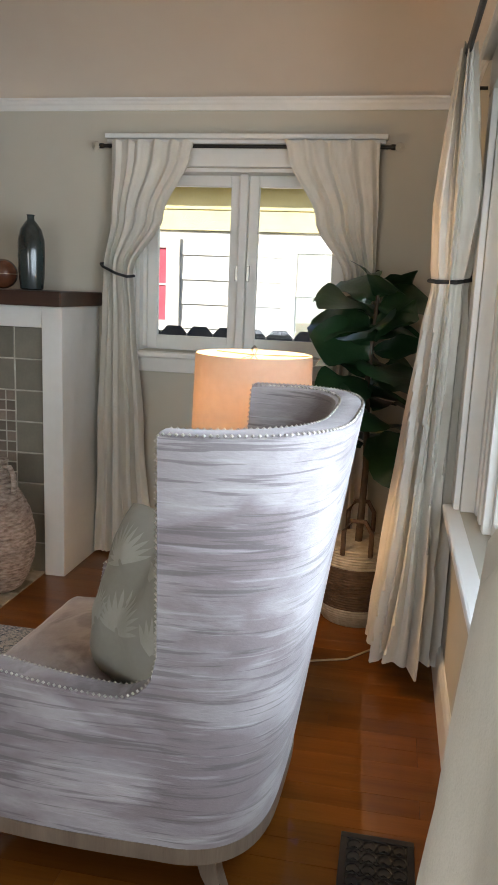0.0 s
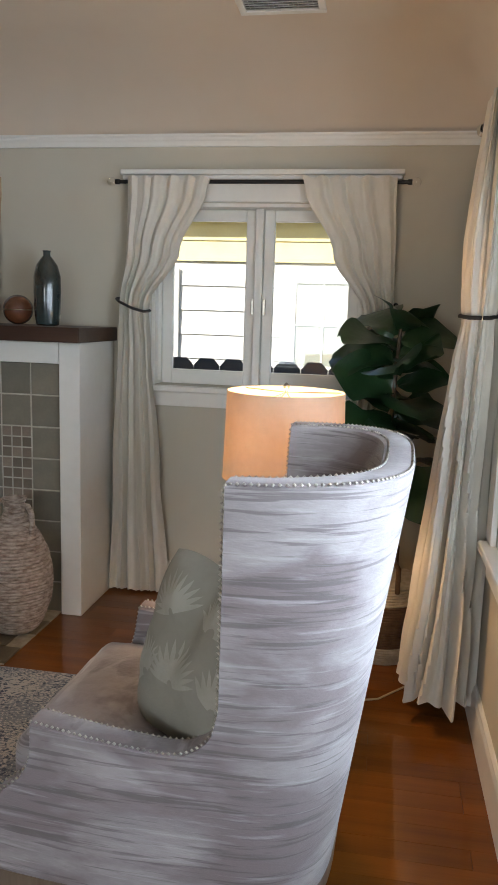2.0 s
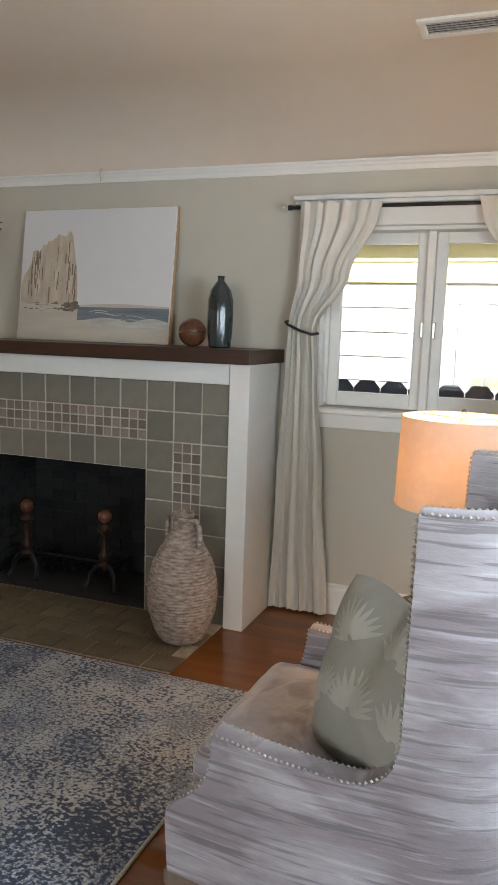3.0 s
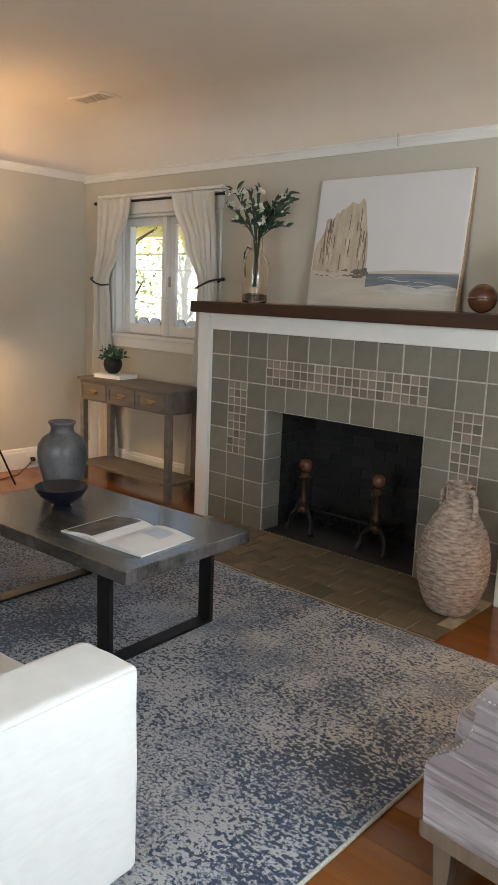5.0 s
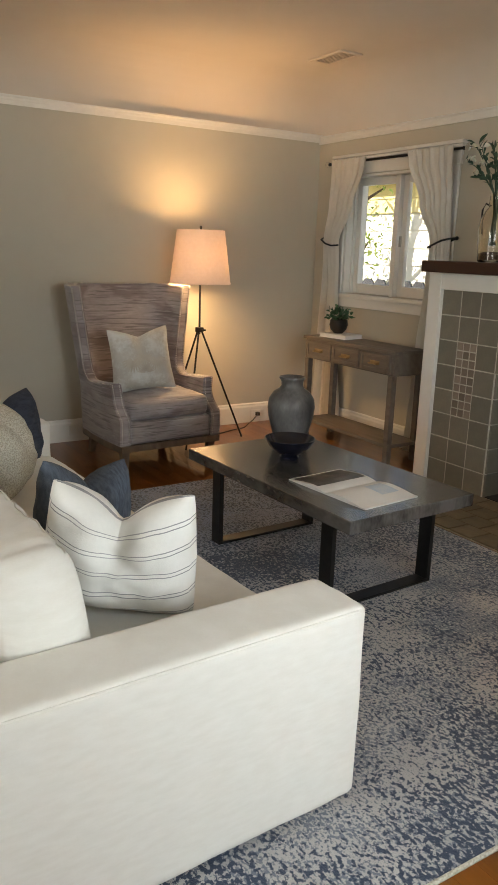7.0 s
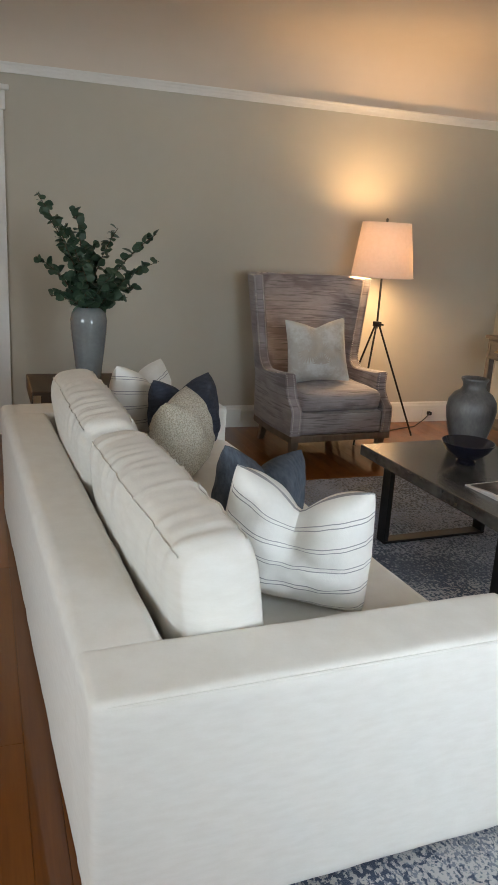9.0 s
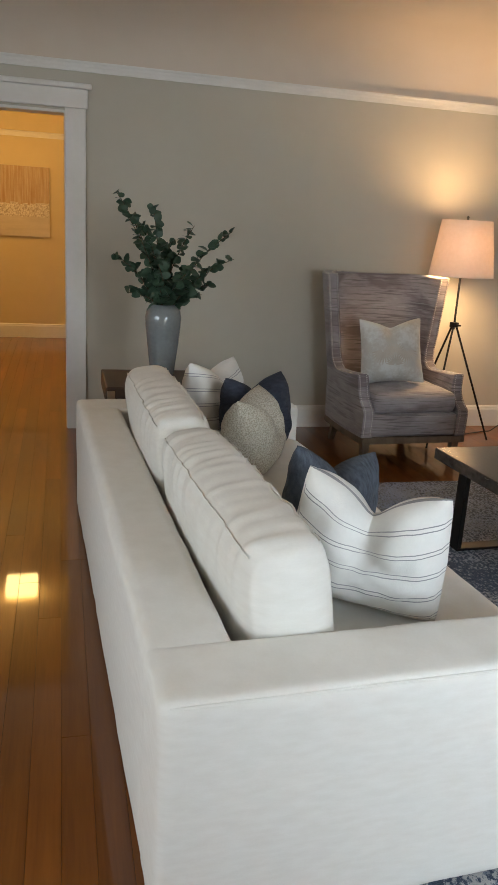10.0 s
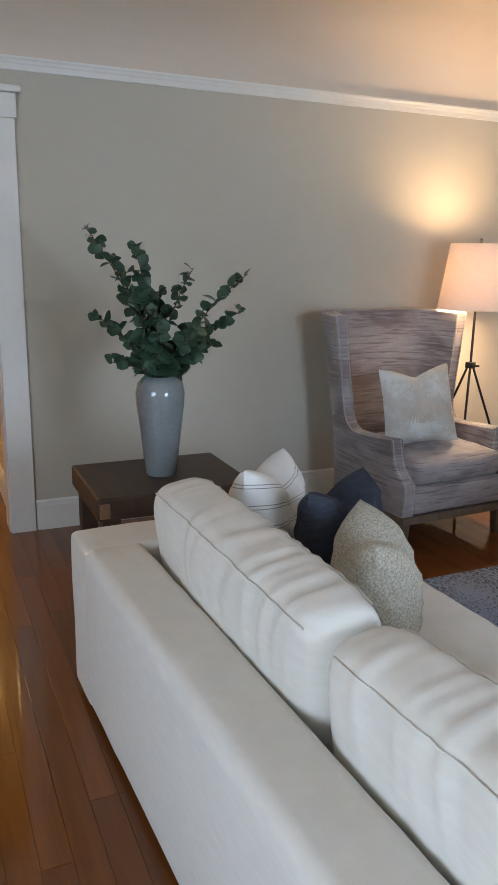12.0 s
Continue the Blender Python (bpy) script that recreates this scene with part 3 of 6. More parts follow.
CORD = material("black_cord", (0.015, 0.014, 0.013), 0.6, (0.010, 0.010, 0.010), 20)
NAVYGLAZE = material("dark_blue_glaze", (0.008, 0.009, 0.020), 0.14, (0.003, 0.004, 0.009), 8, 0.9, coat=0.5)
GREYGLAZE = material("smoky_grey_ceramic", (0.15, 0.145, 0.14), 0.36, (0.055, 0.053, 0.052), 7, 0.7, 0.3, 36, stretch=(1.4, 1.4, 0.6))
VASEGLAZE = material("grey_blue_glaze", (0.22, 0.25, 0.26), 0.14, (0.15, 0.17, 0.18), 6, 0.9, 0.25, 22, coat=0.6)
TEAL = material("dark_teal_glaze", (0.035, 0.055, 0.055), 0.15, (0.018, 0.024, 0.022), 6, 0.9, 0.1, 30, coat=0.6)
COPPER = material("brown_lacquer", (0.15, 0.052, 0.024), 0.25, (0.06, 0.024, 0.012), 7, 0.9, coat=0.4)


def streaked():
    """Crushed velvet: pale cloth with broad darker clouds and thin dark dashes that run level round the chair."""
    m = material("streaked_mauve_velvet", (0.385, 0.345, 0.345), 0.7, (0.27, 0.235, 0.236), 3.0, 0.8, 0.35, 60, stretch=(1.2, 1.2, 5), sheen=0.3, detail=6)
    nt = m.node_tree
    b = nt.nodes["Principled BSDF"]
    tc = nt.nodes.new("ShaderNodeTexCoord")
    col = b.inputs["Base Color"].links[0].from_socket
    for scale, st, lo, hi, colour, amt in ((2.4, (1.0, 1.0, 2.2), 0.48, 0.57, (0.19, 0.150, 0.152), 0.85), (3.6, (1.0, 1.0, 24.0), 0.54, 0.61, (0.10, 0.08, 0.08), 0.6), (5.0, (1.0, 1.0, 15.0), 0.56, 0.70, (0.58, 0.55, 0.55), 0.35)):
        mp = nt.nodes.new("ShaderNodeMapping")
        mp.inputs["Scale"].default_value = st
        mp.inputs["Location"].default_value = (scale, 3 * scale, 0)
        nz = nt.nodes.new("ShaderNodeTexNoise")
        nz.inputs["Scale"].default_value, nz.inputs["Detail"].default_value, nz.inputs["Distortion"].default_value = scale, 5.0, 0.35
        mr = nt.nodes.new("ShaderNodeMapRange")
        mr.inputs["From Min"].default_value, mr.inputs["From Max"].default_value, mr.inputs["To Max"].default_value = lo, hi, amt
        mx = nt.nodes.new("ShaderNodeMixRGB")
        nt.links.new(tc.outputs["Object"], mp.inputs["Vector"])
        nt.links.new(mp.outputs["Vector"], nz.inputs["Vector"])
        nt.links.new(nz.outputs["Fac"], mr.inputs["Value"])
        nt.links.new(mr.outputs["Result"], mx.inputs["Fac"])
        nt.links.new(col, mx.inputs["Color1"])
        mx.inputs["Color2"].default_value = (*colour, 1)
        col = mx.outputs["Color"]
    nt.links.new(col, b.inputs["Base Color"])
    return m


def striped(name, base, line, pitch, width, pair, bend=0.010):
    """Cloth with pairs of thin woven lines that follow its folds."""
    m = material(name, base, 0.85, tuple(c * 0.9 for c in base), 9, 0.8, 0.25, 300)
    nt = m.node_tree
    b = nt.nodes["Principled BSDF"]
    tc = nt.nodes.new("ShaderNodeTexCoord")
    at = nt.nodes.new("ShaderNodeAttribute")
    at.attribute_name = "cloth"
    ns = nt.nodes.new("ShaderNodeTexNoise")
    ns.inputs["Scale"].default_value = 4.0
    nt.links.new(tc.outputs["Object"], ns.inputs["Vector"])

    def op(kind, a, b_=None, c=None):
        n = nt.nodes.new("ShaderNodeMath")
        n.operation = kind
        for i, v in enumerate((a, b_, c)):
            if v is None:
                continue
            if isinstance(v, (int, float)):
                n.inputs[i].default_value = v
            else:
                nt.links.new(v, n.inputs[i])
        return n.outputs[0]

    pos = op("MULTIPLY_ADD", ns.outputs["Fac"], bend, at.outputs["Fac"])
    fr = op("FRACT", op("ADD", op("DIVIDE", pos, pitch), 10.0))
    l1 = op("LESS_THAN", op("ABSOLUTE", op("SUBTRACT", fr, 0.5 - pair / pitch / 2)), width / pitch / 2)
    l2 = op("LESS_THAN", op("ABSOLUTE", op("SUBTRACT", fr, 0.5 + pair / pitch / 2)), width / pitch / 2)
    mx = nt.nodes.new("ShaderNodeMixRGB")
    worn = op("MULTIPLY_ADD", ns.outputs["Fac"], 0.9, 0.3)
    nt.links.new(op("MULTIPLY", op("MAXIMUM", l1, l2), worn), mx.inputs["Fac"])
    nt.links.new(b.inputs["Base Color"].links[0].from_socket, mx.inputs["Color1"])
    mx.inputs["Color2"].default_value = (*line, 1)
    nt.links.new(mx.outputs["Color"], b.inputs["Base Color"])
    return m


CHAIR = streaked()
STRIPE = striped("ivory_striped_cotton", (0.76, 0.75, 0.71), (0.12, 0.125, 0.15), 0.074, 0.0032, 0.013)


def rug_material():
    m = material("speckled_rug_pile", (0.435, 0.425, 0.415), 0.95, (0.36, 0.355, 0.355), 5, 0.9, 0.8, 260, sheen=0.2)
    nt = m.node_tree
    b = nt.nodes["Principled BSDF"]
    tc = nt.nodes.new("ShaderNodeTexCoord")

    def nz(scale, detail, st=(1, 1, 1)):
        mp = nt.nodes.new("ShaderNodeMapping")
        mp.inputs["Scale"].default_value = st
        n = nt.nodes.new("ShaderNodeTexNoise")
        n.inputs["Scale"].default_value, n.inputs["Detail"].default_value, n.inputs["Roughness"].default_value = scale, detail, 0.6
        nt.links.new(tc.outputs["Object"], mp.inputs["Vector"])
        nt.links.new(mp.outputs["Vector"], n.inputs["Vector"])
        return n.outputs["Fac"]

    def layer(below, colour, fine, coarse, lo, hi):
        ad = nt.nodes.new("ShaderNodeMath")
        ad.operation = "MULTIPLY_ADD"
        nt.links.new(coarse, ad.inputs[0])
        ad.inputs[1].default_value = 0.75
        nt.links.new(fine, ad.inputs[2])
        mr = nt.nodes.new("ShaderNodeMapRange")
        mr.inputs["From Min"].default_value, mr.inputs["From Max"].default_value = lo, hi
        nt.links.new(ad.outputs[0], mr.inputs["Value"])
        mx = nt.nodes.new("ShaderNodeMixRGB")
        nt.links.new(mr.outputs["Result"], mx.inputs["Fac"])
        nt.links.new(below, mx.inputs["Color1"])
        mx.inputs["Color2"].default_value = (*colour, 1)
        return mx.outputs["Color"]

    fine1, fine2 = nz(64, 2, (0.95, 1.2, 1)), nz(85, 2, (0.95, 1.2, 1))
    c1, c2 = nz(1.7, 4), nz(2.6, 4, (1.3, 1, 1))
    col = b.inputs["Base Color"].links[0].from_socket
    # bluish window light put into the pile's colour towards the west, edge broken by noise
    sx = nt.nodes.new("ShaderNodeSeparateXYZ")
    nt.links.new(tc.outputs["Object"], sx.inputs[0])
    drift = nt.nodes.new("ShaderNodeMath")
    drift.operation = "MULTIPLY_ADD"
    nt.links.new(c1, drift.inputs[0])
    drift.inputs[1].default_value = 1.6
    nt.links.new(sx.outputs["X"], drift.inputs[2])
    sky_tint = nt.nodes.new("ShaderNodeMapRange")
    sky_tint.inputs["From Min"].default_value, sky_tint.inputs["From Max"].default_value, sky_tint.inputs["To Max"].default_value = -1.3, -2.5, 0.8
    nt.links.new(drift.outputs[0], sky_tint.inputs["Value"])
    mb = nt.nodes.new("ShaderNodeMixRGB")
    nt.links.new(sky_tint.outputs["Result"], mb.inputs["Fac"])
    nt.links.new(col, mb.inputs["Color1"])
    mb.inputs["Color2"].default_value = (0.17, 0.24, 0.42, 1)
    col = layer(mb.outputs["Color"], (0.15, 0.175, 0.215), fine2, c2, 0.87, 0.92)
    col = layer(col, (0.026, 0.046, 0.088), fine1, c1, 0.90, 0.935)
    nt.links.new(col, b.inputs["Base Color"])
    return m


# ---- rug ----
bm = bmesh.new()
add_box(bm, -3.82, -0.765, 0.70, 3.13, 0.001, 0.012, 0.004)
rug = finish("area_rug", bm, rug_material())
tagged(rug, "speckled blue, grey and cream woven area rug on the oak floor", "rug")
part("binding", moulding((-0.765, 0.70), (-0.765, 3.13), (1, 0), [(0, 0.001), (0.006, 0.001), (0.008, 0.008), (0.004, 0.014), (0, 0.014)]), SPECK, rug, "pale stitched edge")

# ---- sofa, turned a little from the room ----
SOFA_M = pose(-1.030, 0.285, 0, 0, 0, 2.3)
sofa = thing("sofa", SOFA_M, "long ivory linen track-arm sofa standing half on the rug", "sofa")
L, D, AH = 2.52, 1.09, 0.585
bm = add_cushion(bmesh.new(), L / 2 - 0.16, 0.1, (AH - 0.03) / 2 - 0.0005, 0.034, (0, 0.003, 0.003), 0.003, 20, 1.0, Matrix.Translation((-L / 2, 0.1005, 0.03 + (AH - 0.03) / 2)))
part("back_frame", bm, SOFA, sofa, smooth=True)
for x in (-0.107, -L + 0.107):
    bm = add_cushion(bmesh.new(), 0.107, D / 2, (AH - 0.03) / 2, 0.022, (0.004, 0, 0.004), 0.003, 16, 2.0 + x, Matrix.Translation((x, D / 2, 0.03 + (AH - 0.03) / 2)))
    arm = part("arm", bm, SOFA, sofa, smooth=True)
    s = 1 if x > -1 else -1
    e = 0.0 if s > 0 else -L
    part("seam_piping", add_tube(bmesh.new(), [(e - s * 0.004, 0.02, AH - 0.010), (e - s * 0.004, D - 0.02, AH - 0.010)], 0.0032, 6), SOFA, arm)
part("seat_base", box(-L + 0.216, -0.216, 0.202, D - 0.02, 0.04, 0.26, 0.01), SOFA, sofa)


def back_cushion(w, seed, hz=0.195):
    """A boxed cushion, its long faces creased across, along x with its middle at the origin."""
    hx, hy = w / 2 - 0.010, 0.108
    bm = bmesh.new()
    nu, nv = 90, 44
    rings = []
    for i in range(nu + 1):
        u = -1 + 2 * i / nu
        x = hx * math.copysign(abs(u) ** 0.9, u)
        e = max(0.0, (abs(x) - (hx - 0.085)) / 0.085)
        sq = math.sqrt(max(0.0, 1 - e * e)) * 0.34 + 0.66 if e < 1 else 0.66
        ring_ = []
        for k in range(nv):
            t = 2 * math.pi * k / nv
            cy, cz = math.cos(t), math.sin(t)
            y = hy * math.copysign(abs(cy) ** 0.55, cy)
            z = hz * math.copysign(abs(cz) ** 0.45, cz)
            y *= 1 + 0.16 * (1 - u * u) * (1 - abs(z / hz) ** 2)
            z *= 1 + 0.03 * (1 - u * u)
            sk = x + 0.25 * z * math.sin(x * 5 + seed)
            cr = 0.55 - 2.2 * abs(noise.noise(Vector((sk * 17 + seed, z * 3.0, y * 4)))) + 0.5 * noise.noise(Vector((sk * 30, z * 5 + seed, 2)))
            near = 0.35 + 0.65 * math.exp(-((abs(z) / hz - 0.75) / 0.35) ** 2)
            k2 = 1 + 0.095 * cr * near * (1 - 0.5 * abs(u))
            ring_.append((x + 0.0, y * sq * k2, z * (0.5 + 0.5 * sq) * (1 + 0.008 * cr) + 0.004 * cr * max(0.0, cz)))
        rings.append(ring_)
    seams = [[Vector(r[k]) * 1.012 for r in rings[4:-4]] for k in (6, 16)]
    vs = grid_faces(bm, rings, close=True)
    for e, s in ((vs[0], -1), (vs[-1], 1)):
        mid = [bm.verts.new((v.co.x + s * 0.012, v.co.y * 0.6, v.co.z * 0.7)) for v in e]
        for k in range(nv):
            bm.faces.new((e[k], e[(k + 1) % nv], mid[(k + 1) % nv], mid[k]))
        bm.faces.new(mid)
    return bm, seams


for k in range(2):
    w = (L - 0.43) / 2
    bm = add_cushion(bmesh.new(), w / 2 - 0.004, 0.43, 0.085, 0.04, (0, 0.01, 0.018), 0.006, 14, 5.0 + k, Matrix.Translation((-0.214 - w * (k + 0.5), D - 0.43, 0.345)))
    part("seat_cushion", bm, SOFA, sofa, smooth=True)
    m = pose(-0.216 - w * (k + 0.5), 0.332 - 0.010 * k, 0.592, 9, 0, 1.2 - 2.4 * k)
    bm, seams = back_cushion(w, 3.0 + 7 * k, 0.196 + 0.016 * k)
    xform(bm, m)
    c = part("back_cushion", bm, SOFA, sofa, "plump creased ivory back cushion", smooth=True)
    for line in seams:
        part("seam_piping", add_tube(bmesh.new(), [m @ p for p in line], 0.0026, 6), SOFA, c, smooth=True)
for x in (-0.08, -L + 0.08):
    for y in (0.08, D - 0.08):
        part("foot", box(x - 0.03, x + 0.03, y - 0.03, y + 0.03, 0.0 if y < 0.4 else 0.013, 0.035), BLACK, sofa)


def throw_pillow(a, b, w, t, mat, lean, label, chop=0.13, seed=0.0):
    """A pillow on the seat with its two upper corners at a and b, its top edge pressed in between them."""
    a, b = Vector(a), Vector(b)
    way, seat = b - a, 0.449
    h = ((a.z + b.z) / 2 - seat) / math.cos(radians(lean)) + 0.015
    bm = add_pillow(bmesh.new(), w, h, t, chop, seed, 28, 0.06)
    ob = finish("throw_pillow", bm, mat, None, True)
    turn = pose(0, 0, 0, lean, -0.35 * math.degrees(math.atan2(way.z, math.hypot(way.x, way.y))), math.degrees(math.atan2(way.y, way.x)))
    top = turn @ Vector((0, 0, h))
    ob.matrix_basis = Matrix.Translation(((a.x + b.x) / 2 - top.x, (a.y + b.y) / 2 - top.y, seat)) @ turn
    return tagged(ob, label, "pillow", "throw pillows on the sofa")


throw_pillow((-1.65, 0.785, 0.868), (-1.475, 1.055, 0.79), 0.45, 0.23, STRIPE, 6, "ivory pillow with thin navy stripes, top pressed in", 0.13, 1.0)
throw_pillow((-2.04, 0.855, 0.84), (-2.12, 1.14, 0.69), 0.38, 0.20, BLUE, -8, "denim blue woven pillow slumped on the sofa seat", 0.11, 2.0)
throw_pillow((-2.626, 0.775, 0.795), (-2.965, 0.945, 0.785), 0.45, 0.22, SPECK, -12, "cream pillow with dark speckles, top pressed in", 0.10, 3.0)
throw_pillow((-3.066, 0.833, 0.80), (-3.235, 1.115, 0.80), 0.43, 0.22, NAVY, -8, "dark navy chenille pillow, top pressed in", 0.13, 4.0)
throw_pillow((-3.275, 0.713, 0.83), (-3.48, 0.93, 0.815), 0.42, 0.21, STRIPE, -6, "ivory striped pillow tucked behind a navy one", 0.10, 5.0)

# ---- coffee table ----
CT = pose(-2.445, 2.255, 0.013, 0, 0, 2.6)
ct = thing("coffee_table", CT, "low coffee table with dark zinc-grey top and black metal legs", "coffee table")
bm = bmesh.new()
add_box(bm, -0.61, 0.61, -0.352, 0.352, 0.397, 0.452, 0.005)
part("tabletop", bm, TABLE, ct)
for s in (-1, 1):
    bm = bmesh.new()
    x = s * 0.42
    for y in (-0.29, 0.29):
        add_box(bm, x - 0.035, x + 0.035, y - 0.012, y + 0.012, 0.013, 0.396, 0.002)
    add_box(bm, x - 0.035, x + 0.035, -0.3015, 0.3015, 0.0, 0.0125, 0.002)
    part("leg_frame", bm, BLACK, ct, "black flat-bar metal leg frame")

TT = 0.466
bm = add_lathe(bmesh.new(), [(0.0, 0), (0.075, 0), (0.082, 0.01), (0.10, 0.07), (0.118, 0.14), (0.124, 0.19), (0.118, 0.235), (0.095, 0.27), (0.065, 0.29), (0.056, 0.305), (0.057, 0.325), (0.068, 0.342), (0.066, 0.35), (0.056, 0.345), (0.046, 0.32), (0.0, 0.31)], 40)
v = finish("urn_vase", bm, GREYGLAZE, None, True)
v.matrix_basis = pose(-2.93, 2.42, TT)
tagged(v, "smoky grey ceramic urn with flared lip on the coffee table", "vase")
bm = add_lathe(bmesh.new(), [(0, 0), (0.045, 0), (0.047, 0.012), (0.038, 0.02), (0.06, 0.032), (0.098, 0.062), (0.122, 0.098), (0.124, 0.104), (0.119, 0.104), (0.09, 0.066), (0.05, 0.04), (0, 0.034)], 40)
v = finish("bowl", bm, NAVYGLAZE, None, True)
v.matrix_basis = pose(-2.66, 2.23, TT)
tagged(v, "dark blue glazed footed bowl on the coffee table", "bowl")
bk = thing("open_book", pose(-2.145, 2.20, TT, 0, 0, 5), "open magazine with a dark photo page and a white page", "book")
for s in (-1, 1):
    rows = []
    for i in range(13):
        u = i / 12
        zt = 0.004 + 0.016 * math.sin(math.pi * min(1, u * 1.15)) ** 0.8 * (1 - u * 0.6) + (0.002 if s > 0 else 0)
        rows.append((s * 0.235 * u, zt))
    bm = bmesh.new()
    grid_faces(bm, [[(x, y, z) for x, z in rows] for y in (-0.155, 0.155)])
    grid_faces(bm, [[(x, y, 0) for x, z in rows] for y in (-0.155, 0.155)])
    for y in (-0.155, 0.155):
        grid_faces(bm, [[(x, y, z) for x, z in rows], [(x, y, 0) for x, z in rows]])
    grid_faces(bm, [[(rows[-1][0], y, 0) for y in (-0.155, 0.155)], [(rows[-1][0], y, rows[-1][1]) for y in (-0.155, 0.155)]])
    page = part("page_block", bm, PAPER, bk)
    x0, x1, ya, yb = (0.06, 0.225, -0.14, 0.145) if s < 0 else (0.05, 0.16, 0.02, 0.12)
    bm = bmesh.new()
    pts = [(s * (x0 + (x1 - x0) * i / 8)) for i in range(9)]
    zz = lambda x: np.interp(abs(x), [abs(r[0]) for r in rows], [r[1] for r in rows]) + 0.0012
    grid_faces(bm, [[(x, y, zz(x)) for x in pts] for y in (ya, yb)])
    part("photo", bm, material("printed_photo", (0.16, 0.13, 0.11) if s < 0 else (0.45, 0.55, 0.65), 0.35, (0.02, 0.018, 0.016) if s < 0 else (0.62, 0.65, 0.66), 14, 0.7), page, "printed photograph")

# ---- wing armchairs ----
def dome(bm, p, r):
    """A small nailhead."""
    v = [bm.verts.new(p + Vector(d) * r) for d in ((1, 0, 0), (0, 1, 0), (-1, 0, 0), (0, -1, 0), (0, 0, 1), (0, 0, -1))]
    for a, b, c in ((0, 1, 4), (1, 2, 4), (2, 3, 4), (3, 0, 4), (1, 0, 5), (2, 1, 5), (3, 2, 5), (0, 3, 5)):
        bm.faces.new((v[a], v[b], v[c])).smooth = True



def armchair(m, label, mat):
    ch = thing("wing_armchair", m, label, "armchair", "pair of wing armchairs")
    W0, ZB, ZA, ZT, TH = 0.375, 0.20, 0.555, 1.172, 0.075
    # the arm's front edge: hollowed under its tip, then swelling to the foot of the panel
    FRONT_Z, FRONT_X = (0.20, 0.34, 0.365, 0.385, 0.41, 0.45, 0.50, 0.60), (0.545, 0.555, 0.55, 0.535, 0.495, 0.455, 0.44, 0.43)

    def outer(kind, t, z, inset=0.0):
        f = max(0.0, min(1.0, (z - 0.5) / 0.68))
        if kind == "arm":
            return np.interp(z, FRONT_Z, FRONT_X) * (1 - t), W0 + 0.012 * math.sin(math.pi * t) + f * 0.085 - inset
        a = t * math.pi / 2
        w = W0 + 0.085 * f - inset
        d = 0.235 + 0.135 * max(0.0, (z - 0.2) / 0.97) - inset
        return -d * math.sin(a) ** 0.85, w * max(0.0, math.cos(a)) ** 0.55

    stations = [("arm", k / 9 * 0.74, ZA + 0.026 * (1 - k / 9) ** 1.2) for k in range(10)]
    for k in range(1, 9):
        x = 0.127 * (1 - k / 8)
        stations.append(("arm", 1 - x / 0.49, ZA + 0.125 * (1 - math.sqrt(max(0, 1 - (1 - x / 0.127) ** 2)))))
    stations += [("arc", 0.016, ZT)] + [("arc", (k / 16) ** 0.9, ZT + 0.006 * math.sin(k / 16 * math.pi)) for k in range(1, 17)]
    full = [(s, 1) for s in stations] + [(s, -1) for s in reversed(stations[:-1])]
    NV = 26
    row_z = lambda k, zt: ZB + (ZA - ZB) * k / 12 if k <= 12 else ZA + (zt - ZA) * (k - 12) / (NV - 12)
    loops, rim_o, rim_i = [], [], []
    for (kind, t, zt), s in full:
        loop = []
        for k in range(NV + 1):
            z = row_z(k, zt)
            x, y = outer(kind, t, z)
            loop.append((x, s * y, z))
        x0, y0 = outer(kind, t, zt)
        x1, y1 = outer(kind, t, zt, TH)
        loop.append(((x0 * 0.8 + x1 * 0.2), s * (y0 * 0.8 + y1 * 0.2), zt + 0.008))
        loop.append(((x0 * 0.2 + x1 * 0.8), s * (y0 * 0.2 + y1 * 0.8), zt + 0.008))
        rim_o.append(Vector((x0 * 0.93 + x1 * 0.07, s * (y0 * 0.93 + y1 * 0.07), zt + 0.006)))
        rim_i.append(Vector((x0 * 0.15 + x1 * 0.85, s * (y0 * 0.15 + y1 * 0.85), zt + 0.007)))
        for k in range(NV, -1, -1):
            z = row_z(k, zt)
            x, y = outer(kind, t, z, TH)
            loop.append((x, s * y, z))
        loops.append(loop)
    bm = bmesh.new()
    vs = grid_faces(bm, loops)
    for e in (vs[0], vs[-1]):
        for k in range(len(e) // 2):
            a, b = e[k], e[len(e) - 1 - k]
            c, d = e[k + 1], e[len(e) - 2 - k]
            if len({a, b, c, d}) == 4:
                bm.faces.new((a, b, d, c))
    part("upholstered_shell", bm, mat, ch, smooth=True)
    bm = add_cushion(bmesh.new(), 0.32, 0.298, 0.07, 0.045, (0.015, 0, 0.022), 0.005, 14, 3.0, Matrix.Translation((0.215, 0, 0.415)))
    part("seat_cushion", bm, mat, ch, smooth=True)
    bm = add_cushion(bmesh.new(), 0.21, 0.303, 0.075, 0.02, (0.01, 0, 0), 0.002, 8, 4.0, Matrix.Translation((0.335, 0, 0.276)))
    part("front_rail", bm, mat, ch, smooth=True)
    # wooden plinth following the plan
    base = []
    for (kind, t, zt), s in full:
        x, y = outer(kind, t, ZB)
        xi, yi = outer(kind, t, ZB, 0.06)
        base.append([(x + 0.004 * (1 if kind == "arm" and t == 0 else 0), s * y, 0.158), (x, s * y, 0.199), (xi, s * yi, 0.199), (xi, s * yi, 0.158)])
    bm = bmesh.new()
    grid_faces(bm, base, close=True)
    add_box(bm, 0.49, 0.558, -0.37, 0.37, 0.158, 0.199, 0.003)
    part("base_rail", bm, LEGWOOD, ch, "washed oak base rail")
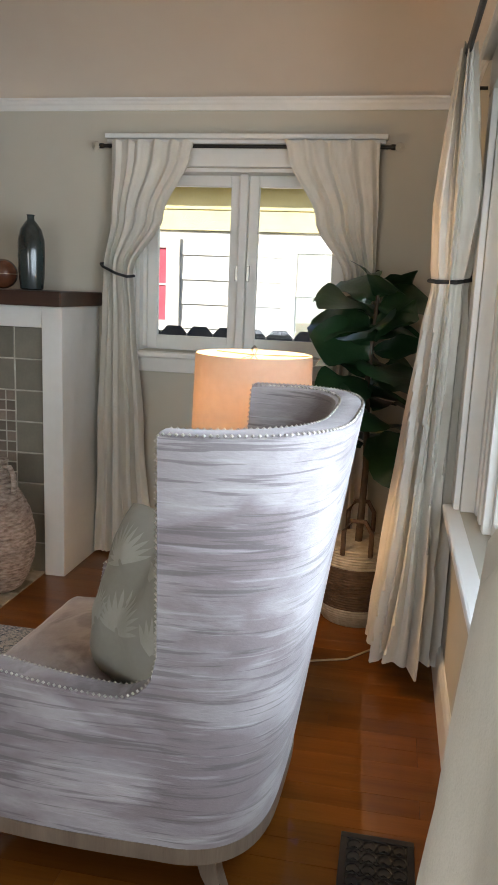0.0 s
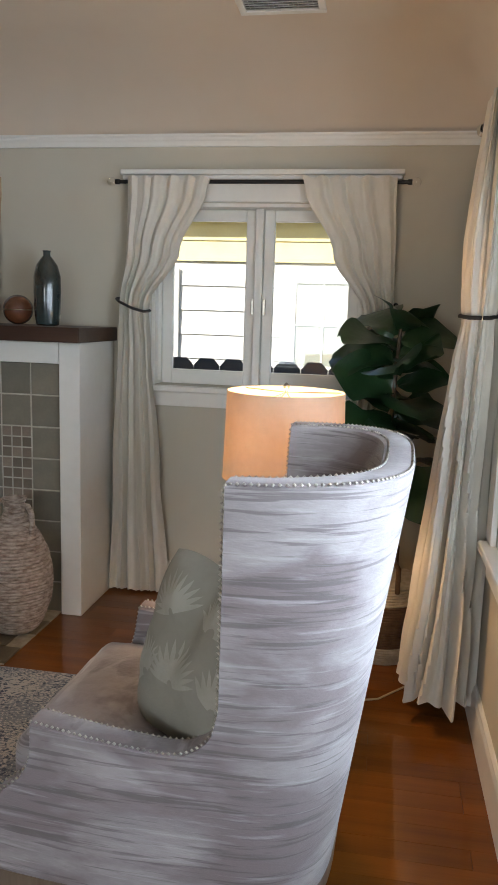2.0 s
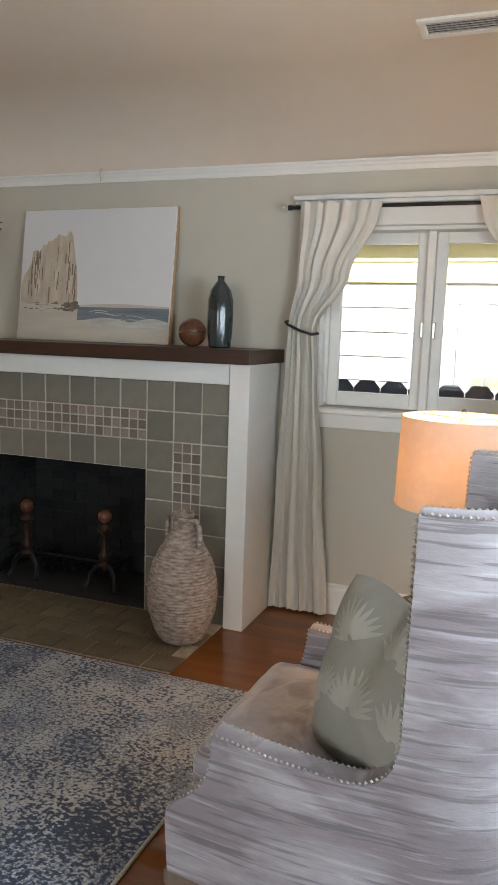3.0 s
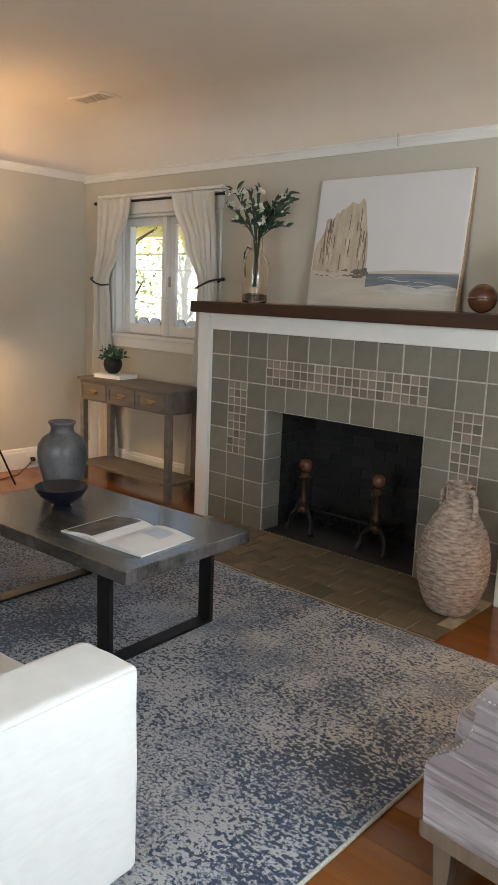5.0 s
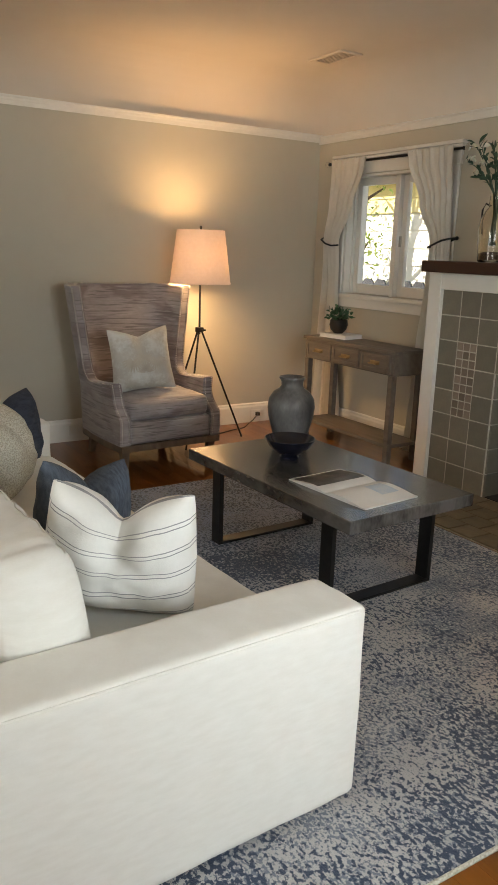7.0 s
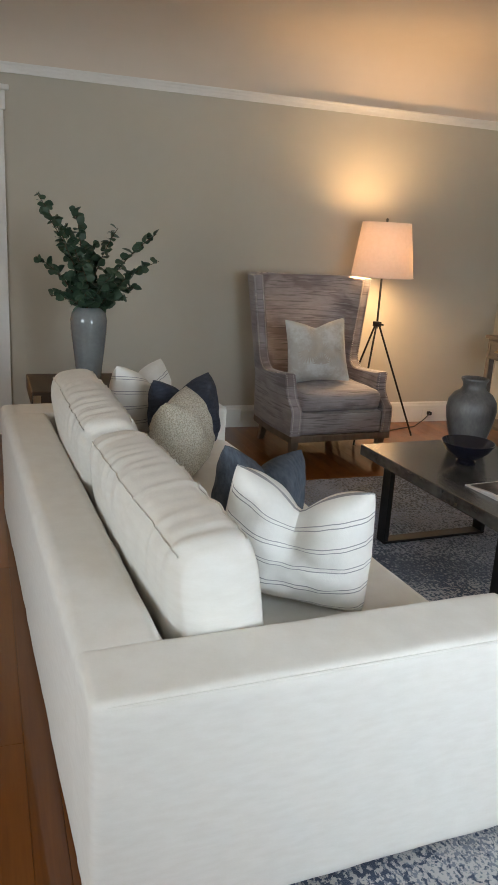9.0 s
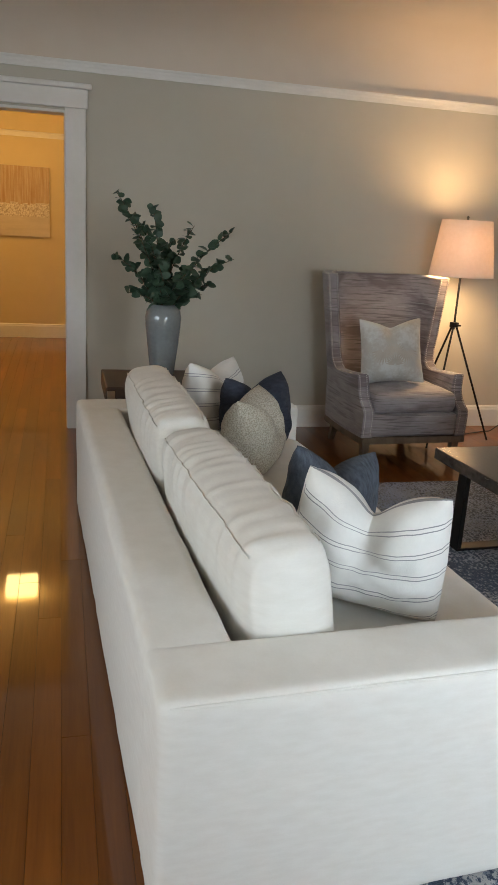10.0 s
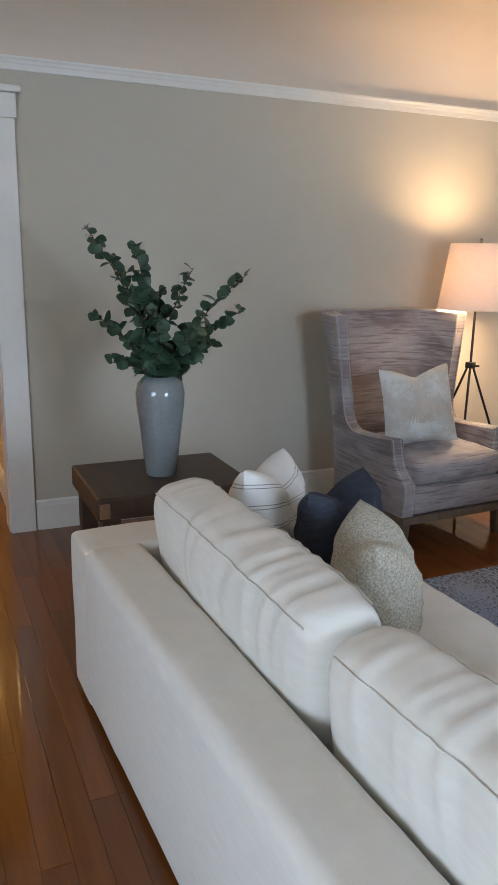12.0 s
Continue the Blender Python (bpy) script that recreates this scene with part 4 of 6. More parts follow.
    for x, y, k in ((0.50, 0.325, 0.0), (0.50, -0.325, 0.0), (-0.09, 0.28, -0.05), (-0.09, -0.28, -0.05)):
        bm = bmesh.new()
        rows = [[(x + q + a * w, y + b * w, z) for a, b in ((-1, -1), (1, -1), (1, 1), (-1, 1))] for w, z, q in ((0.026, 0.16, 0), (0.022, 0.08, k * 0.35), (0.017, 0.0, k))]
        vs = grid_faces(bm, rows, close=True)
        bm.faces.new(vs[0])
        bm.faces.new(vs[-1])
        part("leg", bm, LEGWOOD, ch, "tapered washed oak leg")
    # rows of nailheads along the rims and down the arm fronts
    bm = bmesh.new()

    def nails(path, gap=0.0135):
        acc = 0.0
        for a, b in zip(path, path[1:]):
            l = (b - a).length
            while acc < l:
                p = a + (b - a) * (acc / l)
                dome(bm, p, 0.0048)
                acc += gap
            acc -= l

    n = len(rim_o)
    nails(rim_o)
    nails(rim_i)
    for s in (1, -1):
        for inset in (0.010, 0.064):
            nails([Vector((0.005 - 0.014 * (z - 0.66) / 0.5, s * outer("arm", 1, z, inset)[1], z)) for z in (0.68, 0.85, 1.02, 1.165)])
    for s in (1, -1):
        for inset in (0.012, 0.06):
            nails([Vector((outer("arm", 0, z)[0] + 0.003, s * outer("arm", 0, z, inset)[1], z)) for z in (0.58, 0.55, 0.50, 0.47, 0.44, 0.42, 0.40, 0.38, 0.36, 0.33, 0.21)])
    ob = part("nailhead_trim", bm, NAIL, ch, "double row of pewter nailheads")
    ob["kind"] = "stuff"
    return ch


armchair(pose(0.015, 2.19, 0, 0, 0, 178), "pale mauve streaked velvet wing armchair with nailheads by the window", CHAIR)
armchair(pose(-4.70, 2.30, 0, 0, 0, 3), "mauve-grey streaked velvet wing armchair with nailheads by a lamp", CHAIR)


def fan_print(fans, w, t, chop, seed, pull):
    """Fern fans printed on the front of a cushion: (u, v, turn, size)."""
    out = []
    for cu, cv, turn, size in fans:
        bm = bmesh.new()
        out.append(bm)
        for k in range(-6, 7):
            a = radians(turn + k * 13)
            ln = size * (1 - 0.035 * abs(k))
            rows = []
            for i in range(6):
                f = 0.12 + 0.88 * i / 5
                wd = 0.030 * math.sin(math.pi * min(1, f * 0.9 + 0.1)) ** 0.7 * size / 0.5
                u, v = cu + math.sin(a) * ln * f, cv + math.cos(a) * ln * f
                rows.append([pillow_point(max(-0.93, min(0.93, u + s * wd * math.cos(a))), max(-0.93, min(0.93, v - s * wd * math.sin(a))), 1, w, w, t, chop, seed, 0.0014, pull) for s in (-1, 0, 1)])
            grid_faces(bm, rows)
    return out


def armchair_pillow(m, label, mat, print_mat, fans, chop, pull):
    ob = finish("throw_pillow", add_pillow(bmesh.new(), 0.46, 0.46, 0.19, chop, 7.0, 24, pull), mat, None, True)
    ob.matrix_basis = m
    for fan in fan_print(fans, 0.46, 0.19, chop, 7.0, pull):
        part("leaf_print", fan, print_mat, ob, "printed fern fan", smooth=True)
    return tagged(ob, label, "pillow", "pillows on the armchairs")


SAGE = material("sage_cotton", (0.33, 0.32, 0.275), 0.85, (0.29, 0.28, 0.24), 5, 0.6, 0.2, 200)
SAGEP = material("pale_sage_print", (0.42, 0.41, 0.36), 0.85, (0.37, 0.36, 0.31), 20, 0.6)
BEIGEP = material("beige_print", (0.52, 0.47, 0.40), 0.85, (0.47, 0.42, 0.35), 20, 0.6)
armchair_pillow(pose(-0.085, 1.955, 0.482, 17, 4, 143), "sage pillow with a pale leaf print on the armchair seat", SAGE, SAGEP, [(-0.35, 0.3, -20, 0.55), (0.35, 0.35, 25, 0.5), (0.1, -0.35, 0, 0.5), (-0.5, -0.45, -40, 0.5), (0.55, -0.35, 40, 0.45)], 0.05, 0.0)
armchair_pillow(pose(-4.40, 2.25, 0.487, 14, 4, -98), "pale grey-blue pillow leaning in the armchair", PALEPIL, BEIGEP, [(-0.4, 0.0, 180, 0.5), (0.4, 0.0, 180, 0.5), (0.0, -0.1, 0, 0.45), (0.0, -0.5, 0, 0.4)], 0.06, 0.13)


def translucent(m, fac, colour):
    """Lets light through a thin cloth or paper."""
    nt = m.node_tree
    out = nt.nodes["Material Output"]
    b = nt.nodes["Principled BSDF"]
    t = nt.nodes.new("ShaderNodeBsdfTranslucent")
    t.inputs["Color"].default_value = (*colour, 1)
    mx = nt.nodes.new("ShaderNodeMixShader")
    mx.inputs["Fac"].default_value = fac
    nt.links.new(b.outputs[0], mx.inputs[1])
    nt.links.new(t.outputs[0], mx.inputs[2])
    nt.links.new(mx.outputs[0], out.inputs["Surface"])
    return m


translucent(CURTAIN, 0.16, (0.75, 0.70, 0.60))


# ---- curtains ----
def curtain_panel(levels, folds, seed, way=1):
    """Cloth hung in folds. levels: (height, edge a, edge b, fold depth, offset) from top to bottom; way: +1 along x, else along y."""
    zs = np.linspace(levels[0][0], levels[-1][0], 46)
    L_ = sorted(levels)
    n = folds * 10
    front, back = [], []
    for z in zs:
        hs = [l[0] for l in L_]
        k = max(0, min(len(hs) - 2, int(np.searchsorted(hs, z) - 1)))
        f = (z - hs[k]) / (hs[k + 1] - hs[k])
        f = f * f * (3 - 2 * f)
        a, b, d, o = [L_[k][i] + (L_[k + 1][i] - L_[k][i]) * f for i in (1, 2, 3, 4)]
        r1, r2 = [], []
        for i in range(n + 1):
            s = i / n
            ph = 2 * math.pi * folds * (s + 0.02 * math.sin(3 * z + seed) + 0.05 * noise.noise(Vector((s * 3, z * 0.8, seed))))
            w = d * (math.sin(ph) * 0.75 + 0.35 * math.sin(1.7 * ph + seed) + 0.5 * noise.noise(Vector((s * 5, z * 1.6, seed + 7))))
            u = a + (b - a) * s + 0.008 * noise.noise(Vector((s * 4, z * 2, seed)))
            zz = z + (0.006 * math.sin(ph) if z < 0.1 or z > 2.1 else 0)
            p = (u, o - w, zz) if way > 0 else (o - w, u, zz)
            q = (u, o - w + 0.005, zz) if way > 0 else (o - w + 0.005, u, zz)
            r1.append(p)
            r2.append(q)
        front.append(r1)
        back.append(r2)
    bm = bmesh.new()
    loops = [a + list(reversed(b)) for a, b in zip(front, back)]
    vs = grid_faces(bm, loops, close=True)
    for e in (vs[0], vs[-1]):
        m = len(e)
        for k in range(m // 2 - 1):
            bm.faces.new((e[k], e[k + 1], e[m - 2 - k], e[m - 1 - k]))
    return bm


def curtain_bundle(levels, folds, seed):
    """A gathered curtain: a closed, folded cloth hanging as a bundle. levels: (height, x, y, half depth, half width, fold) from the top down."""
    L_ = sorted(levels)
    hs = [l[0] for l in L_]
    n = folds * 10
    loops = []
    for z in np.linspace(hs[-1], hs[0], 60):
        cx, cy, rx, ry, d = [float(np.interp(z, hs, [l[i] for l in L_])) for i in (1, 2, 3, 4, 5)]
        row = []
        for i in range(n):
            a = 2 * math.pi * i / n
            ph = folds * (a + 0.12 * math.sin(2 * z + seed) + 0.5 * noise.noise(Vector((math.cos(a) * 1.5, math.sin(a) * 1.5, z * 0.7 + seed))))
            k = 1 + d * (0.7 * math.sin(ph) + 0.5 * math.sin(1.9 * ph + seed)) + 0.5 * d * noise.noise(Vector((math.cos(a) * 3, math.sin(a) * 3, z * 2 + seed)))
            dz = 0.022 * math.sin(ph * 0.5 + seed) if z < hs[0] + 0.04 else 0.0
            row.append((cx + rx * k * math.cos(a), cy + ry * k * math.sin(a), max(0.003, z + dz)))
        loops.append(row)
    bm = bmesh.new()
    vs = grid_faces(bm, loops, close=True)
    bm.faces.new(vs[0])
    return bm


def tieback(pts, parent, knob):
    bm = add_tube(bmesh.new(), pts, 0.007, 8)
    bmesh.ops.create_uvsphere(bm, u_segments=10, v_segments=6, radius=0.014, matrix=Matrix.Translation(knob))
    part("tieback", bm, CORD, parent, "dark cord tieback on a wall knob", smooth=True)


def window_curtain(c, side, seed):
    """One panel of a pair at a north window; side -1 west, +1 east."""
    s = side
    e = lambda a: c + s * a
    sh = 0.02 if s > 0 else 0.0
    lv = [(2.155, e(0.645 + sh), e(0.225), 0.014, 4.09), (2.10, e(0.645 + sh), e(0.240), 0.012, 4.092), (1.80, e(0.660 + sh), e(0.385), 0.016, 4.10), (1.535, e(0.685), e(0.535), 0.024, 4.095), (1.30, e(0.690), e(0.515), 0.022, 4.10), (0.7, e(0.715), e(0.47), 0.024, 4.105), (0.015, e(0.755), e(0.415), 0.026, 4.11)]
    if s > 0:
        lv = [(z, b, a, d, o) for z, a, b, d, o in lv]
    t = thing("curtain", pose(0, 0, 0), "cream linen curtain gathered by a dark cord tieback", "curtain", "curtains at the north windows")
    part("cloth", curtain_panel(lv, 6, seed), CURTAIN, t, smooth=True)
    k = Vector((e(0.695), 4.165, 1.565))
    pts = [k, (e(0.70), 4.09, 1.56), (e(0.67), 4.045, 1.545), (e(0.60), 4.035, 1.515), (e(0.545), 4.05, 1.50), (e(0.53), 4.11, 1.505), (e(0.60), 4.16, 1.53), k]
    tieback(pts, t, k)
    return t


def curtain_rod(name, p0, p1, label):
    t = thing(name, pose(0, 0, 0), label, "curtain rod")
    d = (Vector(p1) - Vector(p0)).normalized()
    part("rod", add_tube(bmesh.new(), [p0, p1], 0.009, 12), BLACK, t, smooth=True)
    for p, s in ((Vector(p0), -1), (Vector(p1), 1)):
        bm = bmesh.new()
        add_tube(bm, [p, p + d * s * 0.02], 0.013, 10)
        part("collar", bm, BLACK, t)
        bm = bmesh.new()
        bmesh.ops.create_uvsphere(bm, u_segments=16, v_segments=10, radius=0.022, matrix=Matrix.Translation(p + d * s * 0.04))
        part("finial", bm, GLASS, t, "clear glass ball finial", smooth=True)
        bm = bmesh.new()
        q = p - d * s * 0.02
        w = Vector((0, 1, 0)) if abs(d.x) > 0.5 else Vector((1, 0, 0))
        add_tube(bm, [q, q + w * (0.034 if abs(d.x) > 0.5 else 0.10)], 0.006, 8)
        part("bracket", bm, BLACK, t)
    return t


for c in (WIN_NE, WIN_NW):
    curtain_rod("curtain_rod", (c - 0.70, 4.128, 2.136), (c + 0.715, 4.128, 2.136), "black metal curtain rod with glass ball finials")
    window_curtain(c, -1, c * 3)
    window_curtain(c, 1, c * 5 + 2)
curtain_rod("curtain_rod", (0.60, 0.42, 2.165), (0.60, 3.24, 2.165), "long black metal curtain rod over the picture window")
t = thing("curtain", pose(0, 0, 0), "long cream linen curtain tied back beside the picture window", "curtain", "curtains at the picture window")
lv = [(2.19, 0.605, 2.95, 0.022, 0.17, 0.25), (2.0, 0.61, 2.99, 0.040, 0.18, 0.28), (1.75, 0.625, 3.07, 0.068, 0.17, 0.22), (1.56, 0.628, 3.14, 0.064, 0.13, 0.16), (1.50, 0.627, 3.15, 0.056, 0.115, 0.12), (1.38, 0.622, 3.16, 0.068, 0.13, 0.2), (0.8, 0.595, 3.20, 0.092, 0.17, 0.26), (0.3, 0.575, 3.22, 0.115, 0.20, 0.28), (0.10, 0.568, 3.22, 0.120, 0.21, 0.28)]
part("cloth", curtain_bundle(lv, 11, 4.0), CURTAIN, t, smooth=True)
k = Vector((0.695, 3.26, 1.54))
tieback([k, (0.66, 3.29, 1.53), (0.585, 3.24, 1.525), (0.555, 3.14, 1.515), (0.575, 3.04, 1.51), (0.64, 3.015, 1.51), (0.69, 3.06, 1.52), (0.698, 3.18, 1.535), k], t, k)
t = thing("curtain", pose(0, 0, 0), "cream linen curtain tied back at the picture window's end", "curtain", "curtains at the picture window")
lv = [(2.19, 0.605, 0.98, 0.030, 0.48, 0.2), (2.05, 0.60, 0.99, 0.045, 0.48, 0.22), (1.85, 0.60, 0.96, 0.065, 0.43, 0.2), (1.62, 0.61, 0.84, 0.075, 0.29, 0.15), (1.46, 0.625, 0.74, 0.055, 0.15, 0.12), (1.40, 0.622, 0.74, 0.060, 0.15, 0.14), (1.28, 0.612, 0.80, 0.085, 0.19, 0.2), (0.8, 0.605, 0.86, 0.094, 0.23, 0.22), (0.045, 0.602, 0.90, 0.098, 0.25, 0.24)]
part("cloth", curtain_bundle(lv, 11, 9.0), CURTAIN, t, smooth=True)
k = Vector((0.695, 0.62, 1.45))
tieback([k, (0.63, 0.585, 1.445), (0.565, 0.66, 1.43), (0.555, 0.76, 1.42), (0.575, 0.87, 1.42), (0.64, 0.90, 1.425), (0.69, 0.82, 1.435), (0.698, 0.70, 1.445), k], t, k)


# ---- lamps ----
SHADE = translucent(material("linen_lamp_shade", (0.74, 0.66, 0.55), 0.9, (0.68, 0.60, 0.49), 40, 0.8, 0.2, 300), 0.24, (0.75, 0.57, 0.38))
PALE_SHADE = translucent(material("pale_linen_lamp_shade", (0.80, 0.75, 0.68), 0.9, (0.74, 0.69, 0.61), 40, 0.8, 0.2, 300), 0.17, (0.80, 0.66, 0.56))
WARM = (1.0, 0.65, 0.34)


def shade_mesh(r0, r1, z0, z1):
    bm = bmesh.new()
    seg = 48
    rows = [[(r * math.cos(2 * math.pi * k / seg), r * math.sin(2 * math.pi * k / seg), z) for k in range(seg)] for r, z in ((r0, z0), (r1, z1), (r1 - 0.002, z1), (r0 - 0.002, z0))]
    grid_faces(bm, rows + [rows[0]], close=True)
    return bm


def ring(r, z, t=0.003):
    return add_tube(bmesh.new(), [(r * math.cos(2 * math.pi * k / 40), r * math.sin(2 * math.pi * k / 40), z) for k in range(41)], t, 6)


fl = thing("floor_lamp", pose(-4.80, 2.87, 0, 0, 0, 15), "black tripod floor lamp with a lit tapered linen shade", "floor lamp")
part("shade", shade_mesh(0.225, 0.175, 1.195, 1.575), PALE_SHADE, fl, "glowing off-white linen shade", smooth=True)
part("shade_ring", ring(0.225, 1.196), PALE_SHADE, fl)
part("pole", add_tube(bmesh.new(), [(0, 0, 0.82), (0, 0, 1.585)], 0.008, 10), BLACK, fl, smooth=True)
bm = bmesh.new()
for k in range(3):
    a = 2 * math.pi * k / 3
    add_tube(bm, [(0, 0, 1.55), (0.172 * math.cos(a), 0.172 * math.sin(a), 1.572)], 0.002, 5)
part("spider", bm, BLACK, fl)
bm = add_lathe(bmesh.new(), [(0.0, 0), (0.008, 0), (0.01, 0.012), (0.004, 0.02), (0.0, 0.022)], 12, (0, 0, 1.585))
part("finial", bm, BLACK, fl)
part("hub", box(-0.024, 0.024, -0.024, 0.024, 0.835, 0.872, 0.005), BLACK, fl)
part("knob", add_tube(bmesh.new(), [(0.02, 0.0, 0.853), (0.055, 0.012, 0.853)], 0.007, 8), BLACK, fl)
for a in (63, 183, 303):
    a = radians(a)
    part("leg", add_tube(bmesh.new(), [(0.015 * math.cos(a), 0.015 * math.sin(a), 0.85), (0.36 * math.cos(a), 0.36 * math.sin(a), 0.006)], 0.0075, 8), BLACK, fl, smooth=True)
lamp("floor_lamp_bulb", "POINT", pose(-4.80, 2.87, 1.38), FLOORLAMP, WARM, size=0.14)

st = thing("side_table", pose(-0.022, 2.94, 0), "small round dark wooden side table behind the armchair", "side table")
part("top", add_lathe(bmesh.new(), [(0, 0.53), (0.21, 0.53), (0.215, 0.54), (0.21, 0.553), (0, 0.553)], 36), DARKWOOD, st)
part("stem", add_lathe(bmesh.new(), [(0, 0.02), (0.03, 0.02), (0.02, 0.3), (0.03, 0.53), (0, 0.53)], 20), DARKWOOD, st)
part("foot", add_lathe(bmesh.new(), [(0, 0), (0.15, 0), (0.15, 0.015), (0.03, 0.03), (0, 0.03)], 30), DARKWOOD, st)
tl = thing("table_lamp", pose(-0.022, 2.94, 0.554), "lit table lamp with a wide linen drum shade", "table lamp")
part("shade", shade_mesh(0.212, 0.203, 0.385, 0.688), SHADE, tl, "glowing linen drum shade", smooth=True)
part("base", add_lathe(bmesh.new(), [(0, 0), (0.07, 0), (0.075, 0.01), (0.06, 0.03), (0.085, 0.12), (0.075, 0.22), (0.03, 0.30), (0.014, 0.32), (0.012, 0.42), (0, 0.42)], 30), VASEGLAZE, tl, smooth=True)
part("harp", add_tube(bmesh.new(), [(0, 0, 0.42), (0.045, 0, 0.47), (0.05, 0, 0.58), (0.02, 0, 0.66), (0, 0, 0.685), (-0.02, 0, 0.66), (-0.05, 0, 0.58), (-0.045, 0, 0.47), (0, 0, 0.42)], 0.0025, 6), BRASS, tl)
bm = bmesh.new()
for k in range(3):
    a = 2 * math.pi * k / 3 + 0.4
    add_tube(bm, [(0, 0, 0.684), (0.2 * math.cos(a), 0.2 * math.sin(a), 0.682)], 0.002, 5)
part("spider", bm, BRASS, tl)
part("finial", add_lathe(bmesh.new(), [(0, 0), (0.006, 0), (0.005, 0.008), (0.011, 0.016), (0.011, 0.024), (0.004, 0.032), (0, 0.034)], 12, (0, 0, 0.684)), STEEL, tl, "small polished finial")
lamp("table_lamp_bulb", "POINT", pose(-0.022, 2.94, 1.09), TABLELAMP, WARM, size=0.08)

# ---- console table ----
con = thing("console_table", pose(-4.105, 3.88, 0), "grey weathered wooden console table with three drawers", "console table")
hw, hd, zt = 0.535, 0.155, 0.805
part("top", box(-hw, hw, -hd - 0.005, hd, zt - 0.022, zt, 0.004), GREYWOOD, con)
part("body", box(-hw + 0.02, hw - 0.02, -hd + 0.012, hd - 0.01, zt - 0.175, zt - 0.023, 0.002), GREYWOOD, con)
for k in range(3):
    x0 = -hw + 0.045 + k * 0.328
    d = part("drawer_front", box(x0, x0 + 0.318, -hd - 0.0, -hd + 0.014, zt - 0.163, zt - 0.035, 0.003), GREYWOOD, con)
    bm = bmesh.new()
    for a, b, c, e in ((x0 + 0.002, x0 + 0.03, zt - 0.160, zt - 0.038), (x0 + 0.288, x0 + 0.316, zt - 0.160, zt - 0.038), (x0 + 0.031, x0 + 0.287, zt - 0.160, zt - 0.137), (x0 + 0.031, x0 + 0.287, zt - 0.061, zt - 0.038)):
        add_box(bm, a, b, -hd - 0.009, -hd - 0.0005, c, e, 0.002)
    part("drawer_moulding", bm, GREYWOOD, d)
    xc = x0 + 0.159
    bm = add_tube(bmesh.new(), [(xc - 0.042, -hd - 0.001, zt - 0.105), (xc - 0.042, -hd - 0.024, zt - 0.107), (xc + 0.042, -hd - 0.024, zt - 0.107), (xc + 0.042, -hd - 0.001, zt - 0.105)], 0.0055, 8)
    add_box(bm, xc - 0.05, xc + 0.05, -hd - 0.003, -hd - 0.0005, zt - 0.108, zt - 0.086, 0.001)
    part("handle", bm, BRASS, d, "brushed brass bail handle")
for x in (-hw + 0.025, hw - 0.07):
    for y in (-hd + 0.004, hd - 0.048):
        part("leg", box(x, x + 0.045, y, y + 0.045, 0, zt - 0.176, 0.003), GREYWOOD, con)
part("shelf", box(-hw + 0.02, hw - 0.02, -hd + 0.004, hd - 0.005, 0.12, 0.145, 0.003), GREYWOOD, con)

bk2 = thing("hardcover_book", pose(-4.40, 3.905, zt, 0, 0, 8), "white hardcover book lying on the console table", "book")
part("page_block", box(-0.135, 0.132, -0.092, 0.095, 0.003, 0.027), PAPER, bk2)
part("cover", add_box(box(-0.14, 0.14, -0.10, 0.10, 0, 0.0028), -0.14, 0.14, -0.10, 0.10, 0.0272, 0.030), PAPER, bk2, "white cover")


def leaf_blade(bm, base, way, up, length, width, fold=0.25, droop=0.3, wave=0.0, n=5, fiddle=False, seed=0.0):
    """A curved leaf from base along way, its face towards up."""
    way = way.normalized()
    side = way.cross(up)
    side = side.normalized() if side.length > 1e-5 else Vector((1, 0, 0))
    upv = side.cross(way).normalized()
    rows = []
    for i in range(n + 1):
        t = i / n
        w = math.sin(math.pi * min(1, t * 0.94 + 0.03)) ** 0.75
        if fiddle:
            w *= 0.62 + 0.55 * t - 0.25 * math.exp(-((t - 0.38) / 0.14) ** 2)
        c = base + way * (length * t) - upv * (droop * length * t * t)
        row = []
        for s in (-1, -0.5, 0, 0.5, 1):
            row.append(c + side * (s * w * width / 2) + upv * (fold * width * 0.5 * w * abs(s) + wave * math.sin(7 * t + 3 * s + seed) * width * abs(s)))
        rows.append(row)
    grid_faces(bm, rows)


rl = random.Random(8)


def rand_dir(z0=-0.2, z1=1.0):
    a = rl.uniform(0, 2 * math.pi)
    z = rl.uniform(z0, z1)
    r = math.sqrt(max(0.02, 1 - z * z))
    return Vector((r * math.cos(a), r * math.sin(a), z))


pp = thing("potted_plant", pose(-4.435, 3.905, zt + 0.0302), "small green plant in a round black pot on a book", "plant")
part("pot", add_lathe(bmesh.new(), [(0, 0), (0.035, 0), (0.062, 0.03), (0.072, 0.065), (0.066, 0.10), (0.05, 0.122), (0.044, 0.12), (0.05, 0.10), (0, 0.10)], 28), BLACK, pp, "matt black round pot", smooth=True)
bm = bmesh.new()
for k in range(170):
    d = rand_dir(-0.1, 1)
    p = Vector((0, 0, 0.115)) + Vector((d.x * 0.115, d.y * 0.10, d.z * 0.085)) * rl.uniform(0.3, 1)
    leaf_blade(bm, p, (d + rand_dir() * 0.7), rand_dir(0.2, 1), rl.uniform(0.022, 0.04), rl.uniform(0.014, 0.022), n=3)
part("foliage", bm, GREEN, pp, smooth=True)

